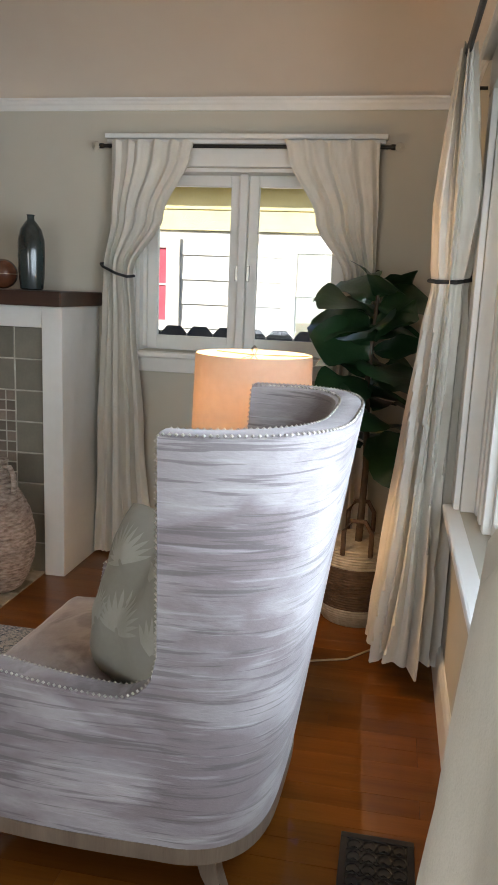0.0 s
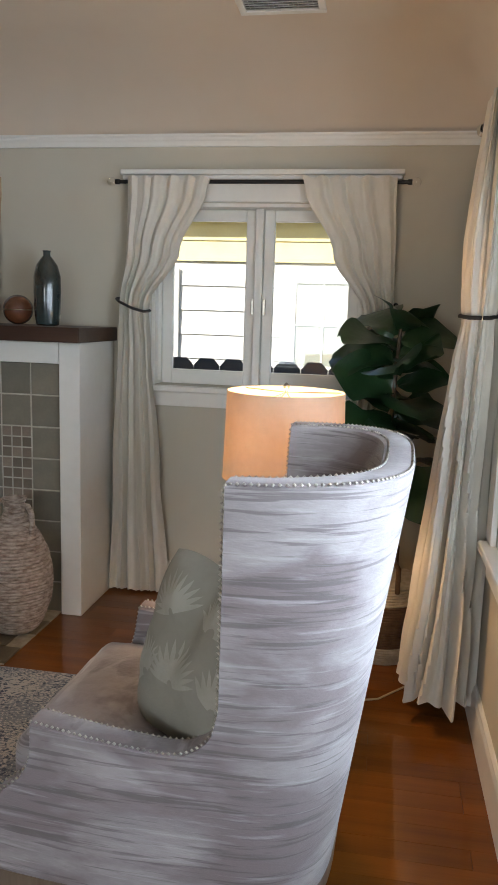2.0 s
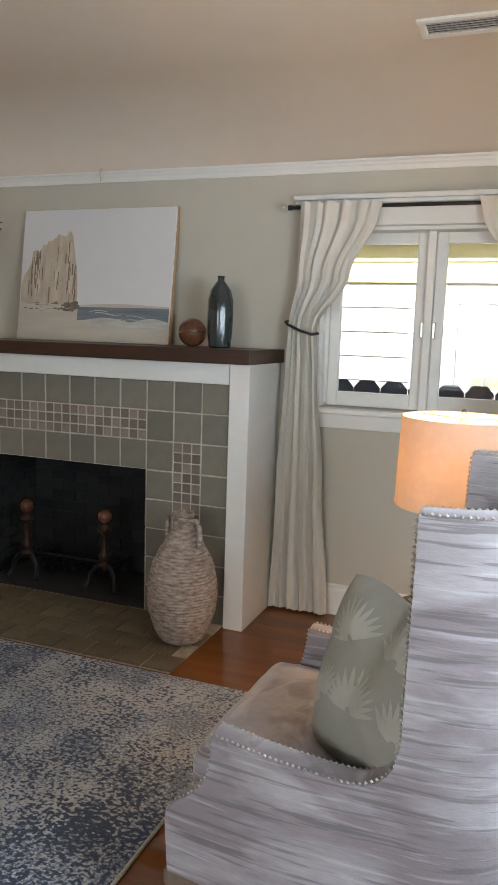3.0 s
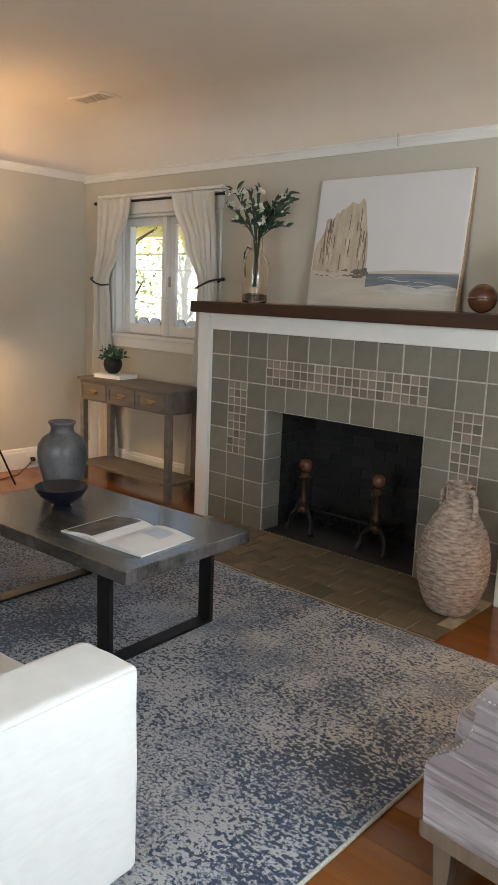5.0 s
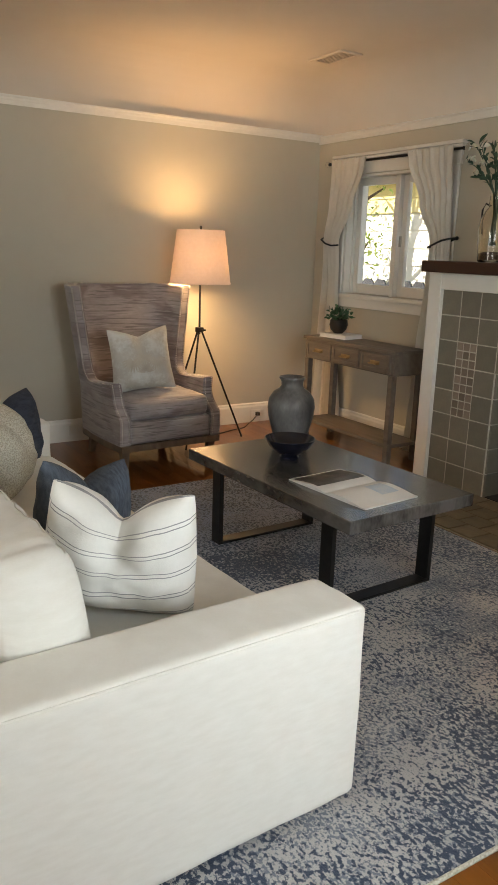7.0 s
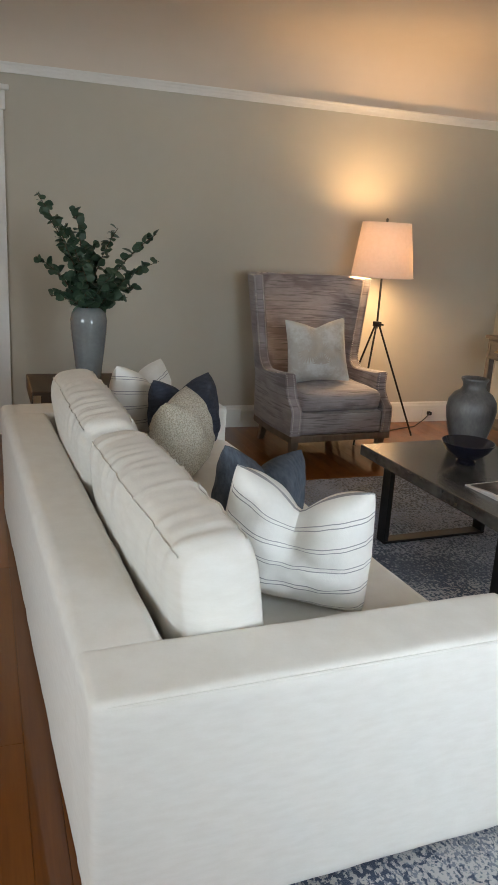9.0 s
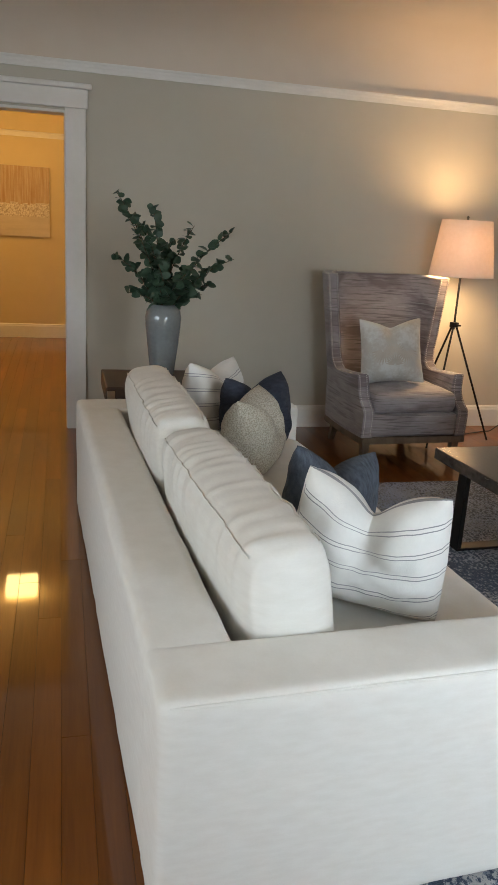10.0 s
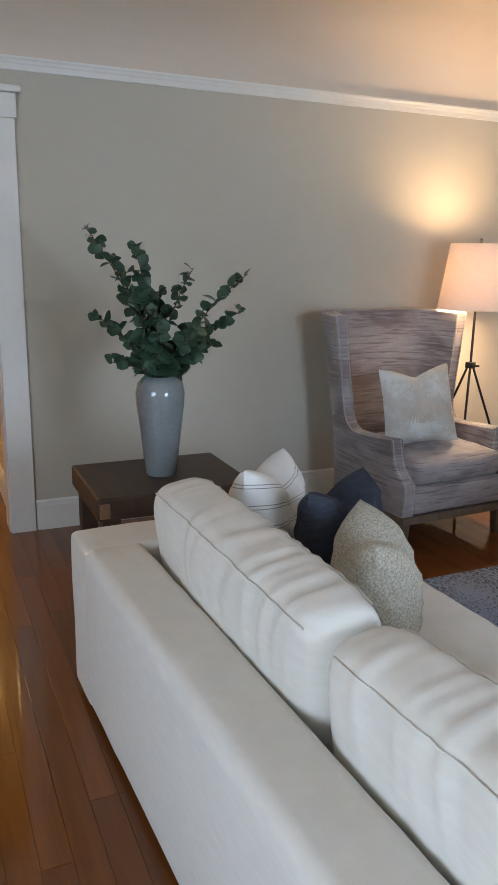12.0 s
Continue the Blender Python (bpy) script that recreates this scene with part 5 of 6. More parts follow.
# ---- things on the mantel ----
MZ = 1.417
pic = thing("canvas_painting", pose(-2.215, 4.065, MZ + 0.002, -7.4, 0, 0), "large beach and rock canvas leaning on the mantel", "painting")
PWD, PHT = 1.0, 0.755
part("canvas", box(-PWD / 2, PWD / 2, 0, 0.036, 0, PHT, 0.003), PAPER, pic)
part("edge_frame", box(-PWD / 2 - 0.004, PWD / 2 + 0.004, 0.010, 0.038, -0.0015, PHT + 0.003), material("pale_pine", (0.50, 0.33, 0.19), 0.6, (0.40, 0.25, 0.13), 8, 0.9, stretch=(1, 1, 6)), pic, "pale wooden stretcher edge")


def painted(x0, x1, z0, z1, mat, name, lift, top=None, bottom=None, n=40):
    rows = [[], []]
    for i in range(n + 1):
        x = x0 + (x1 - x0) * i / n
        rows[0].append((x, -lift, z0 + (bottom(x) if bottom else 0)))
        rows[1].append((x, -lift, z1 + (top(x) if top else 0)))
    bm = bmesh.new()
    grid_faces(bm, rows)
    part(name, bm, mat, pic)


SAND = material("painted_sand", (0.60, 0.54, 0.45), 0.7, (0.50, 0.44, 0.35), 6, 0.9, stretch=(0.5, 1, 3))
SKYP = material("painted_sky", (0.72, 0.70, 0.68), 0.7, (0.68, 0.66, 0.64), 2, 0.9)
SEA = material("painted_sea", (0.13, 0.16, 0.19), 0.6, (0.24, 0.25, 0.26), 9, 0.9, stretch=(0.5, 1, 8))
FOAM = material("painted_foam", (0.62, 0.60, 0.55), 0.7, (0.40, 0.38, 0.34), 12, 0.8, stretch=(0.4, 1, 5))
ROCKP = material("painted_rock", (0.62, 0.53, 0.41), 0.7, (0.44, 0.34, 0.24), 9, 0.8, stretch=(2.5, 1, 0.7), detail=8)
CRACK = material("painted_crevice", (0.27, 0.19, 0.13), 0.7, (0.17, 0.12, 0.085), 30, 0.9)
LITROCK = material("painted_light_rock", (0.70, 0.62, 0.50), 0.7, (0.60, 0.51, 0.39), 20, 0.9)
DARKR = material("painted_boulder", (0.10, 0.085, 0.07), 0.7, (0.22, 0.19, 0.15), 14, 0.9)
e0, e1 = -PWD / 2 + 0.003, PWD / 2 - 0.003
painted(e0, e1, 0.20, PHT - 0.003, SKYP, "sky", 0.0006)
painted(e0, e1, 0.003, 0.21, SAND, "sand", 0.0010, lambda x: 0.006 * math.sin(9 * x))
painted(-0.09, e1, 0.13, 0.195, SEA, "sea", 0.0015, None, lambda x: -0.03 * (x + 0.1) + 0.012 * math.sin(14 * x))
painted(0.0, e1, 0.09, 0.125, FOAM, "surf", 0.0019, lambda x: 0.012 * math.sin(20 * x), lambda x: -0.03 * x)
nzr = lambda x, a: a * noise.noise(Vector((x * 14, a * 50, 3)))
ROCK_X, ROCK_Z = (-0.49, -0.455, -0.43, -0.425, -0.37, -0.34, -0.28, -0.23, -0.18, -0.155, -0.135, -0.112, -0.10), (0.33, 0.40, 0.44, 0.51, 0.525, 0.555, 0.60, 0.605, 0.62, 0.59, 0.50, 0.40, 0.27)
painted(-0.49, -0.10, 0.0, 0.0, ROCKP, "rock", 0.0024, lambda x: float(np.interp(x, ROCK_X, ROCK_Z)) + nzr(x * 2.5, 0.034), lambda x: 0.20 + nzr(x, 0.04) - 0.02 * (x + 0.1), 90)
rp = random.Random(21)
for k in range(70):
    xc = rp.choice((-0.42, -0.40, -0.385, -0.37, -0.25, -0.23, -0.17, -0.125, rp.uniform(-0.46, -0.12))) + rp.gauss(0, 0.010)
    ln, wd = rp.uniform(0.03, 0.13), rp.uniform(0.0015, 0.0045)
    hi = float(np.interp(xc, ROCK_X, ROCK_Z)) - 0.012
    za = rp.uniform(0.21, max(0.22, hi - ln))
    painted(xc - wd, xc + wd, za, min(za + ln, hi), CRACK if k % 3 else LITROCK, "crevice", 0.0027 + 0.00001 * k, lambda x: nzr(x, 0.03), lambda x: nzr(x + 3, 0.03), 5)
for k in range(14):
    xc, zc = rp.gauss(-0.13, 0.035), rp.uniform(0.175, 0.215)
    painted(xc - 0.018, xc + 0.018, zc - 0.008, zc + 0.010, DARKR if k % 3 else CRACK, "boulder", 0.0034 + 0.00001 * k, lambda x: nzr(x, 0.02), None, 6)
for k in range(16):
    xc, zc = rp.uniform(-0.47, -0.2), rp.uniform(0.165, 0.22)
    painted(xc - 0.012, xc + 0.012, zc, zc + 0.006, CRACK, "pebble", 0.0030 + 0.00001 * k, lambda x: nzr(x, 0.01), None, 4)
for k in range(7):
    xc, zc = rp.uniform(0.0, 0.42), rp.uniform(0.12, 0.175)
    painted(xc - 0.06, xc + 0.06, zc, zc + 0.004, FOAM, "wave", 0.0030 + 0.00001 * k, lambda x: 0.006 * math.sin(30 * x), lambda x: 0.006 * math.sin(30 * x), 12)

bm = add_lathe(bmesh.new(), [(0, 0), (0.048, 0), (0.056, 0.006), (0.062, 0.06), (0.066, 0.16), (0.064, 0.24), (0.052, 0.29), (0.030, 0.322), (0.018, 0.335), (0.017, 0.352), (0.021, 0.36), (0.014, 0.36), (0.012, 0.33), (0, 0.32)], 32)
for v in bm.verts:
    if 0.02 < v.co.z < 0.28:
        a = math.atan2(v.co.y, v.co.x)
        k = 1 + 0.03 * math.sin(a * 8)
        v.co.x *= k
        v.co.y *= k
b = finish("bottle_vase", bm, TEAL, None, True)
b.matrix_basis = pose(-1.34, 3.92, MZ)
tagged(b, "tall dark teal glazed bottle vase on the mantel", "vase")
b = thing("decorative_ball", pose(-1.49, 3.91, MZ), "round brown lacquered ball on the mantel", "ornament")
bm = bmesh.new()
bmesh.ops.create_uvsphere(bm, u_segments=32, v_segments=20, radius=0.073, matrix=Matrix.Translation((0, 0, 0.073)))
part("ball", bm, COPPER, b, smooth=True)
part("band", ring(0.0725, 0.073, 0.0025), BRASS, b, "thin brass band")

gv = thing("glass_vase_with_flowers", pose(-3.02, 3.92, MZ), "amber glass jug with white flowers on the mantel", "vase")
part("jug", add_lathe(bmesh.new(), [(0, 0), (0.072, 0), (0.078, 0.01), (0.086, 0.12), (0.090, 0.2), (0.082, 0.25), (0.058, 0.295), (0.040, 0.32), (0.038, 0.39), (0.044, 0.402), (0.040, 0.402), (0.034, 0.385), (0.036, 0.32), (0.054, 0.292), (0.077, 0.248), (0.085, 0.2), (0.081, 0.12), (0.073, 0.014), (0, 0.012)], 40), glass("amber_glass", (0.96, 0.92, 0.84)), gv, "ribbed pale amber glass jug", smooth=True)
part("handle", add_tube(bmesh.new(), [(-0.04, 0, 0.33), (-0.075, 0, 0.345), (-0.098, 0, 0.31), (-0.10, 0, 0.22), (-0.09, 0, 0.16)], 0.006, 8), BLACK, gv, "dark wire handle", smooth=True)
part("pebbles", add_lathe(bmesh.new(), [(0, 0.014), (0.070, 0.014), (0.074, 0.05), (0.05, 0.062), (0, 0.058)], 24), STEM, gv)
bm, bl, bf = bmesh.new(), bmesh.new(), bmesh.new()
for k in range(22):
    a, sp = rl.uniform(0, 6.28), rl.uniform(0.10, 0.27)
    tip = Vector((sp * math.cos(a) * 1.15, sp * math.sin(a) * 0.55 - 0.02, rl.uniform(0.52, 0.74) - sp * 0.30))
    base = Vector((0.02 * math.cos(a + 2), 0.02 * math.sin(a + 2), 0.10))
    mid = Vector((0.02 * math.cos(a), 0.02 * math.sin(a), 0.40))
    pts = [base, mid, mid.lerp(tip, 0.5) + Vector((0, 0, 0.03)), tip]
    part("stem", add_tube(bmesh.new(), pts, [0.004, 0.004, 0.003, 0.0015], 6), LEAF, gv, smooth=True)
    for i in range(9):
        f = 0.2 + 0.8 * i / 8
        p = mid.lerp(tip, f) + Vector((0, 0, 0.03 * math.sin(math.pi * f)))
        d = (tip - mid).normalized() + rand_dir(-0.5, 0.8) * 0.9
        leaf_blade(bl, p, d, rand_dir(0.1, 1), rl.uniform(0.042, 0.065), rl.uniform(0.018, 0.028), n=4)
    if k % 3 == 0:
        for f in (0.6, 0.92):
            p = mid.lerp(tip, f) + rand_dir() * 0.02
            for q in range(9):
                d = rand_dir(-0.4, 1)
                leaf_blade(bf, p, d, rand_dir(0, 1), rl.uniform(0.024, 0.036), 0.026, 0.4, 0.2, n=3)
bm.free()
part("foliage", bl, LEAF, gv, smooth=True)
part("blossoms", bf, PETAL, gv, "small white blossoms", smooth=True)

# ---- wicker jug on the hearth ----
prof = [(0.0, 0.0), (0.085, 0.0), (0.11, 0.015), (0.145, 0.07), (0.175, 0.15), (0.186, 0.23), (0.182, 0.31), (0.160, 0.39), (0.122, 0.46), (0.078, 0.52), (0.052, 0.56), (0.047, 0.60), (0.056, 0.632)]
zs = np.linspace(0.0, 0.632, 150)
pr = [(0.0, 0.0)] + [(0.88 * float(np.interp(z, [p[1] for p in prof], [p[0] for p in prof])) + 0.0065 * abs(math.sin(math.pi * z / 0.0145)), float(z)) for z in zs[1:]] + [(0.04, 0.63), (0.035, 0.58), (0, 0.56)]
bm = add_lathe(bmesh.new(), pr, 56)
for v in bm.verts:
    a = math.atan2(v.co.y, v.co.x)
    k = 1 + 0.012 * math.sin(a * 30 + v.co.z * 200) + 0.012 * noise.noise(v.co * 14)
    v.co.x *= k
    v.co.y *= k
wj = thing("wicker_jug", pose(-1.315, 3.49, 0.014), "whitewashed woven wicker jug with neck handles on the hearth", "vase")
part("body", bm, WICKER, wj, smooth=True)
for a in (-20, 160):
    a = radians(a)
    pts = [(r * math.cos(a), r * math.sin(a), z) for r, z in ((0.05, 0.60), (0.085, 0.605), (0.108, 0.57), (0.112, 0.52), (0.10, 0.47))]
    part("handle", add_tube(bmesh.new(), pts, 0.012, 10), WICKER, wj, "plaited wicker handle", smooth=True)

# ---- andirons and grate in the firebox ----
def andiron(x, y):
    t = thing("andiron", pose(x, y, 0.013), "old iron andiron with a copper ball and twisted shaft", "andiron", "andirons in the fireplace")
    pr = [(0, 0.13), (0.02, 0.13), (0.024, 0.15), (0.014, 0.17), (0.022, 0.19), (0.024, 0.21), (0.013, 0.23), (0.013, 0.33), (0.024, 0.345), (0.028, 0.36), (0.014, 0.385), (0.02, 0.395), (0, 0.395)]
    bm = add_lathe(bmesh.new(), [(r * 1.5, z) for r, z in pr], 16)
    for v in bm.verts:
        if 0.23 < v.co.z < 0.335:
            k = 1 + 0.3 * math.sin(math.atan2(v.co.y, v.co.x) * 3 + v.co.z * 130)
            v.co.x *= k
            v.co.y *= k
    part("shaft", bm, IRONC, t, smooth=True)
    bm = bmesh.new()
    bmesh.ops.create_uvsphere(bm, u_segments=20, v_segments=14, radius=0.046, matrix=Matrix.Translation((0, 0, 0.432)))
    part("ball", bm, COPPER, t, "worn copper ball", smooth=True)
    for s in (-1, 1):
        pts = [(0, 0, 0.135), (s * 0.04, -0.01, 0.14), (s * 0.075, -0.02, 0.10), (s * 0.085, -0.03, 0.04), (s * 0.10, -0.05, 0.008)]
        part("leg", add_tube(bmesh.new(), pts, [0.017, 0.017, 0.015, 0.013, 0.02], 8), BLACK, t, smooth=True)
    part("log_rest", add_tube(bmesh.new(), [(0, 0.01, 0.12), (0, 0.30, 0.11), (0, 0.31, 0.008)], 0.010, 8), BLACK, t)


IRONC = material("rusty_iron", (0.10, 0.055, 0.032), 0.55, (0.04, 0.024, 0.016), 22, 0.9, 0.2, 80, metal=0.6)
andiron(-2.55, 3.93)
andiron(-2.02, 3.93)
gr = thing("fire_grate", pose(-2.27, 4.06, 0.013), "black iron fire grate between the andirons", "grate")
for k in range(9):
    part("bar", add_tube(bmesh.new(), [(-0.22 + k * 0.055, -0.10, 0.15), (-0.22 + k * 0.055, -0.08, 0.07), (-0.22 + k * 0.055, 0.12, 0.07)], 0.007, 6), BLACK, gr)
part("rail", add_tube(bmesh.new(), [(-0.26, -0.10, 0.15), (0.26, -0.10, 0.15)], 0.008, 6), BLACK, gr)
for x in (-0.2, 0.2):
    part("foot", add_tube(bmesh.new(), [(x, 0, 0.07), (x, 0, 0.0)], 0.009, 6), BLACK, gr)

# ---- wooden block table with the eucalyptus vase ----
bt = thing("end_table", pose(-4.10, 0.672, 0), "dark rough-sawn wooden end table beside the sofa", "side table")
part("top", box(-0.26, 0.26, -0.328, 0.328, 0.488, 0.58, 0.008), DARKWOOD, bt, "thick dark plank top")
for s in (-1, 1):
    part("corner_strap", box(0.2605, 0.2625, s * 0.30 - 0.02, s * 0.30 + 0.02, 0.500, 0.560), STEEL, bt)
for x in (-0.21, 0.21):
    for y in (-0.27, 0.27):
        part("leg", box(x - 0.035, x + 0.035, y - 0.035, y + 0.035, 0, 0.487, 0.004), DARKWOOD, bt)
EV = Vector((-4.10, 0.675, 0.581))
ev = thing("eucalyptus_vase", Matrix.Translation(EV), "grey-blue glazed vase of eucalyptus stems on the end table", "vase")
bm = add_lathe(bmesh.new(), [(0, 0), (0.062, 0), (0.066, 0.008), (0.074, 0.08), (0.088, 0.20), (0.100, 0.30), (0.102, 0.35), (0.094, 0.39), (0.074, 0.412), (0.062, 0.42), (0.055, 0.415), (0.07, 0.39), (0, 0.36)], 64)
for v in bm.verts:
    if 0.06 < v.co.z < 0.38:
        a = math.atan2(v.co.y, v.co.x)
        k = 1 + 0.016 * math.sin(a * 7 + 2 * math.sin(v.co.z * 26)) * math.sin((v.co.z - 0.06) * 9.8)
        v.co.x *= k
        v.co.y *= k
part("vase", bm, VASEGLAZE, ev, "grey-blue glazed ribbed vase", smooth=True)
bm, bl = bmesh.new(), bmesh.new()
# tips spread across the wall as seen from the room: y is to the viewer's right
TIPS = [(-0.26, 0.63), (-0.22, 0.50), (-0.05, 0.56), (-0.13, 0.47), (0.17, 0.46), (0.36, 0.44), (0.40, 0.28), (0.30, 0.12), (0.24, 0.05), (-0.28, 0.28), (-0.20, 0.06), (0.05, 0.36), (-0.08, 0.30), (0.14, 0.22), (0.02, 0.18)]
for k, (ty, tz) in enumerate(TIPS):
    tip = Vector((rl.uniform(-0.18, 0.16), ty, 0.42 + tz * 0.94))
    b0 = Vector((rl.uniform(-0.02, 0.02), rl.uniform(-0.03, 0.03), 0.37))
    c = b0.lerp(tip, 0.5) + Vector((0, -ty * 0.22, 0.05))
    pts = [b0 * (1 - t) ** 2 + c * 2 * t * (1 - t) + tip * t * t for t in [i / 9 for i in range(10)]]
    part("stem", add_tube(bmesh.new(), pts, [0.0035 - 0.0002 * i for i in range(10)], 5), STEM, ev, smooth=True)
    n = int(18 + 34 * (tip - b0).length)
    for i in range(n):
        t = 0.18 + 0.82 * i / n
        p = b0 * (1 - t) ** 2 + c * 2 * t * (1 - t) + tip * t * t
        sz = rl.uniform(0.048, 0.078) * (1.15 - 0.5 * t)
        d = rand_dir(-0.3, 0.9)
        leaf_blade(bl, p, d, rand_dir(0.0, 1), sz, sz * 0.95, 0.18, 0.2, n=5)
bm.free()
part("foliage", bl, LEAF, ev, "round dusty green eucalyptus leaves", smooth=True)

# ---- fiddle-leaf fig in a striped basket ----
fg = thing("fiddle_leaf_fig", pose(0.36, 3.68, 0), "tall dark fiddle-leaf fig in a striped woven basket", "plant")


def band(z0, z1):
    pr = [(0.0, z0)]
    n = max(8, int((z1 - z0) / 0.002))
    for i in range(n + 1):
        z = z0 + (z1 - z0) * i / n
        pr.append((float(np.interp(z, [0, 0.05, 0.2, 0.36], [0.145, 0.165, 0.180, 0.165])) + 0.004 * abs(math.sin(math.pi * z / 0.012)), z))
    pr.append((0.0, z1))
    return add_lathe(bmesh.new(), pr, 40)


CREAMR = material("cream_seagrass", (0.52, 0.46, 0.36), 0.85, (0.34, 0.29, 0.21), 30, 0.9, 0.5, 120)
BROWNR = material("brown_seagrass", (0.13, 0.075, 0.042), 0.85, (0.06, 0.034, 0.02), 30, 0.9, 0.5, 120)
part("basket_foot", band(0.0, 0.085), CREAMR, fg, "cream woven band", smooth=True)
part("basket_body", band(0.0855, 0.275), BROWNR, fg, "brown woven band", smooth=True)
part("basket_rim", band(0.2755, 0.36), CREAMR, fg, "cream woven rim", smooth=True)
for s in (-1, 1):
    pts = [(-0.06, s * 0.16, 0.34), (-0.06, s * 0.165, 0.45), (-0.03, s * 0.168, 0.50), (0.03, s * 0.168, 0.50), (0.06, s * 0.165, 0.45), (0.06, s * 0.16, 0.34)]
    part("basket_handle", add_tube(bmesh.new(), pts, 0.011, 8), BROWNR, fg, "brown rope handle", smooth=True)
part("trunk", add_tube(bmesh.new(), [(0, 0, 0.34), (0.01, 0, 0.7), (-0.01, 0.01, 1.1), (0.01, 0, 1.48)], [0.018, 0.015, 0.012, 0.007], 10), STEM, fg, smooth=True)
bm = bmesh.new()
for k in range(30):
    f = k / 29
    z = 0.78 + 0.70 * f
    a = k * 2.4 + 0.5
    ln = 0.30 - 0.05 * f + 0.03 * math.sin(k)
    d = Vector((math.cos(a), math.sin(a), 0.05 + 0.6 * f + 0.25 * math.sin(k * 1.9)))
    if d.y > 0.35:
        ln *= 0.75
    if d.x > 0.6:
        ln *= 0.8
    leaf_blade(bm, Vector((0.012 * math.cos(a), 0.012 * math.sin(a), z)), d, Vector((0.5 * math.sin(k * 2.1), 0.5 * math.cos(k * 1.3) - 0.35, 0.8)), ln * 1.05, 0.30, 0.16, 0.4, 0.06, 10, True, k)
part("leaves", bm, FIG, fg, "large glossy dark fiddle-shaped leaves", smooth=True)

# ---- vents, outlets, cords ----
fv = thing("floor_register", pose(0.507, 2.085, 0.0008), "black cast-metal floor register with scroll openings", "vent")
bm = bmesh.new()
for a, b, c, d in ((-0.098, 0.098, -0.135, -0.115), (-0.098, 0.098, 0.108, 0.128), (-0.098, -0.080, -0.1145, 0.1075), (0.080, 0.098, -0.1145, 0.1075)):
    add_box(bm, a, b, c, d, 0, 0.006, 0.0015)
part("frame", bm, BLACK, fv)
# thin black sheet stands in for the shade of the duct below
part("well", box(-0.0798, 0.0798, -0.1143, 0.1073, 0.0, 0.0012), CORD, fv)
bm = bmesh.new()
for i in range(4):
    for j in range(5):
        cx, cy = -0.06 + i * 0.04, -0.092 + j * 0.0445
        add_tube(bm, [(cx + 0.018 * math.cos(k * 0.5236), cy + 0.020 * math.sin(k * 0.5236), 0.0036) for k in range(13)], 0.0022, 5)
        add_tube(bm, [(cx - 0.02, cy - 0.022, 0.0036), (cx, cy - 0.006, 0.0036), (cx + 0.02, cy - 0.022, 0.0036)], 0.002, 5)
scroll_ob = part("scrollwork", bm, BLACK, fv, "cast scroll grille")
scroll_ob["kind"] = "stuff"


def ceiling_vent(x, y, paint, label):
    t = thing("ceiling_vent", pose(x, y, CEILING - 0.0125), label, "vent", "ceiling vents")
    bm = bmesh.new()
    for a, b, c, d in ((-0.18, 0.18, -0.095, -0.06), (-0.18, 0.18, 0.06, 0.095), (-0.18, -0.15, -0.0595, 0.0595), (0.15, 0.18, -0.0595, 0.0595)):
        add_box(bm, a, b, c, d, 0, 0.012, 0.003)
    part("frame", bm, paint, t)
    part("backing", box(-0.149, 0.149, -0.059, 0.059, 0.009, 0.012), GREYWOOD if paint == WHITE else paint, t)
    for k in range(5):
        bm = xform(box(-0.149, 0.149, -0.010, 0.010, -0.0007, 0.0007), pose(0, -0.046 + k * 0.023, 0.005, 35, 0, 0))
        part("slat", bm, paint, t)
    for k in range(14):
        part("divider", box(-0.13 + k * 0.02, -0.1285 + k * 0.02, -0.058, 0.058, 0.0005, 0.002), paint, t)


ceiling_vent(-0.19, 3.64, WHITE, "white louvred metal ceiling vent")
ceiling_vent(-4.30, 3.63, CEIL, "louvred metal ceiling vent painted like the ceiling")


def outlet(m):
    t = thing("wall_outlet", m, "white duplex electric outlet in the baseboard", "outlet", "outlets")
    part("plate", box(-0.058, 0.058, -0.006, 0, -0.036, 0.036, 0.002), WHITE, t)
    for x in (-0.022, 0.022):
        part("socket", box(x - 0.015, x + 0.015, -0.0085, -0.006, -0.014, 0.014, 0.001), PAPER, t)


outlet(pose(XW + 0.0185, 3.63, 0.072, 0, 0, 90))
outlet(pose(XW + 0.0185, 2.02, 0.088, 0, 0, 90))
outlet(pose(XE - 0.0185, 1.98, 0.085, 0, 0, -90))
bm = add_tube(bmesh.new(), [(-5.143, 3.63, 0.075), (-5.08, 3.60, 0.085), (-5.0, 3.50, 0.06), (-4.98, 3.40, 0.006), (-4.95, 3.28, 0.006), (-4.90, 3.15, 0.006), (-4.84, 2.95, 0.006)], 0.004, 6)
add_box(bm, -5.150, -5.115, 3.615, 3.645, 0.06, 0.09, 0.004)
tagged(finish("electric_cord", bm, CORD, None, True), "black lamp cord plugged into the baseboard outlet", "cord")
bm = add_tube(bmesh.new(), [(0.05, 3.10, 0.006), (0.20, 3.16, 0.006), (0.36, 3.22, 0.006), (0.46, 3.34, 0.006), (0.56, 3.46, 0.006), (0.64, 3.60, 0.006), (0.69, 3.70, 0.05)], 0.004, 6)
tagged(finish("electric_cord", bm, material("clear_cord", (0.45, 0.36, 0.22), 0.4), None, True), "pale table lamp cord lying on the floor", "cord")
tagged(finish("picture_hook", add_tube(bmesh.new(), [(-2.19, 4.150, 2.382), (-2.19, 4.138, 2.372), (-2.19, 4.146, 2.315)], 0.0045, 6), STEEL, None, True), "small metal picture hook on the rail", "hook")

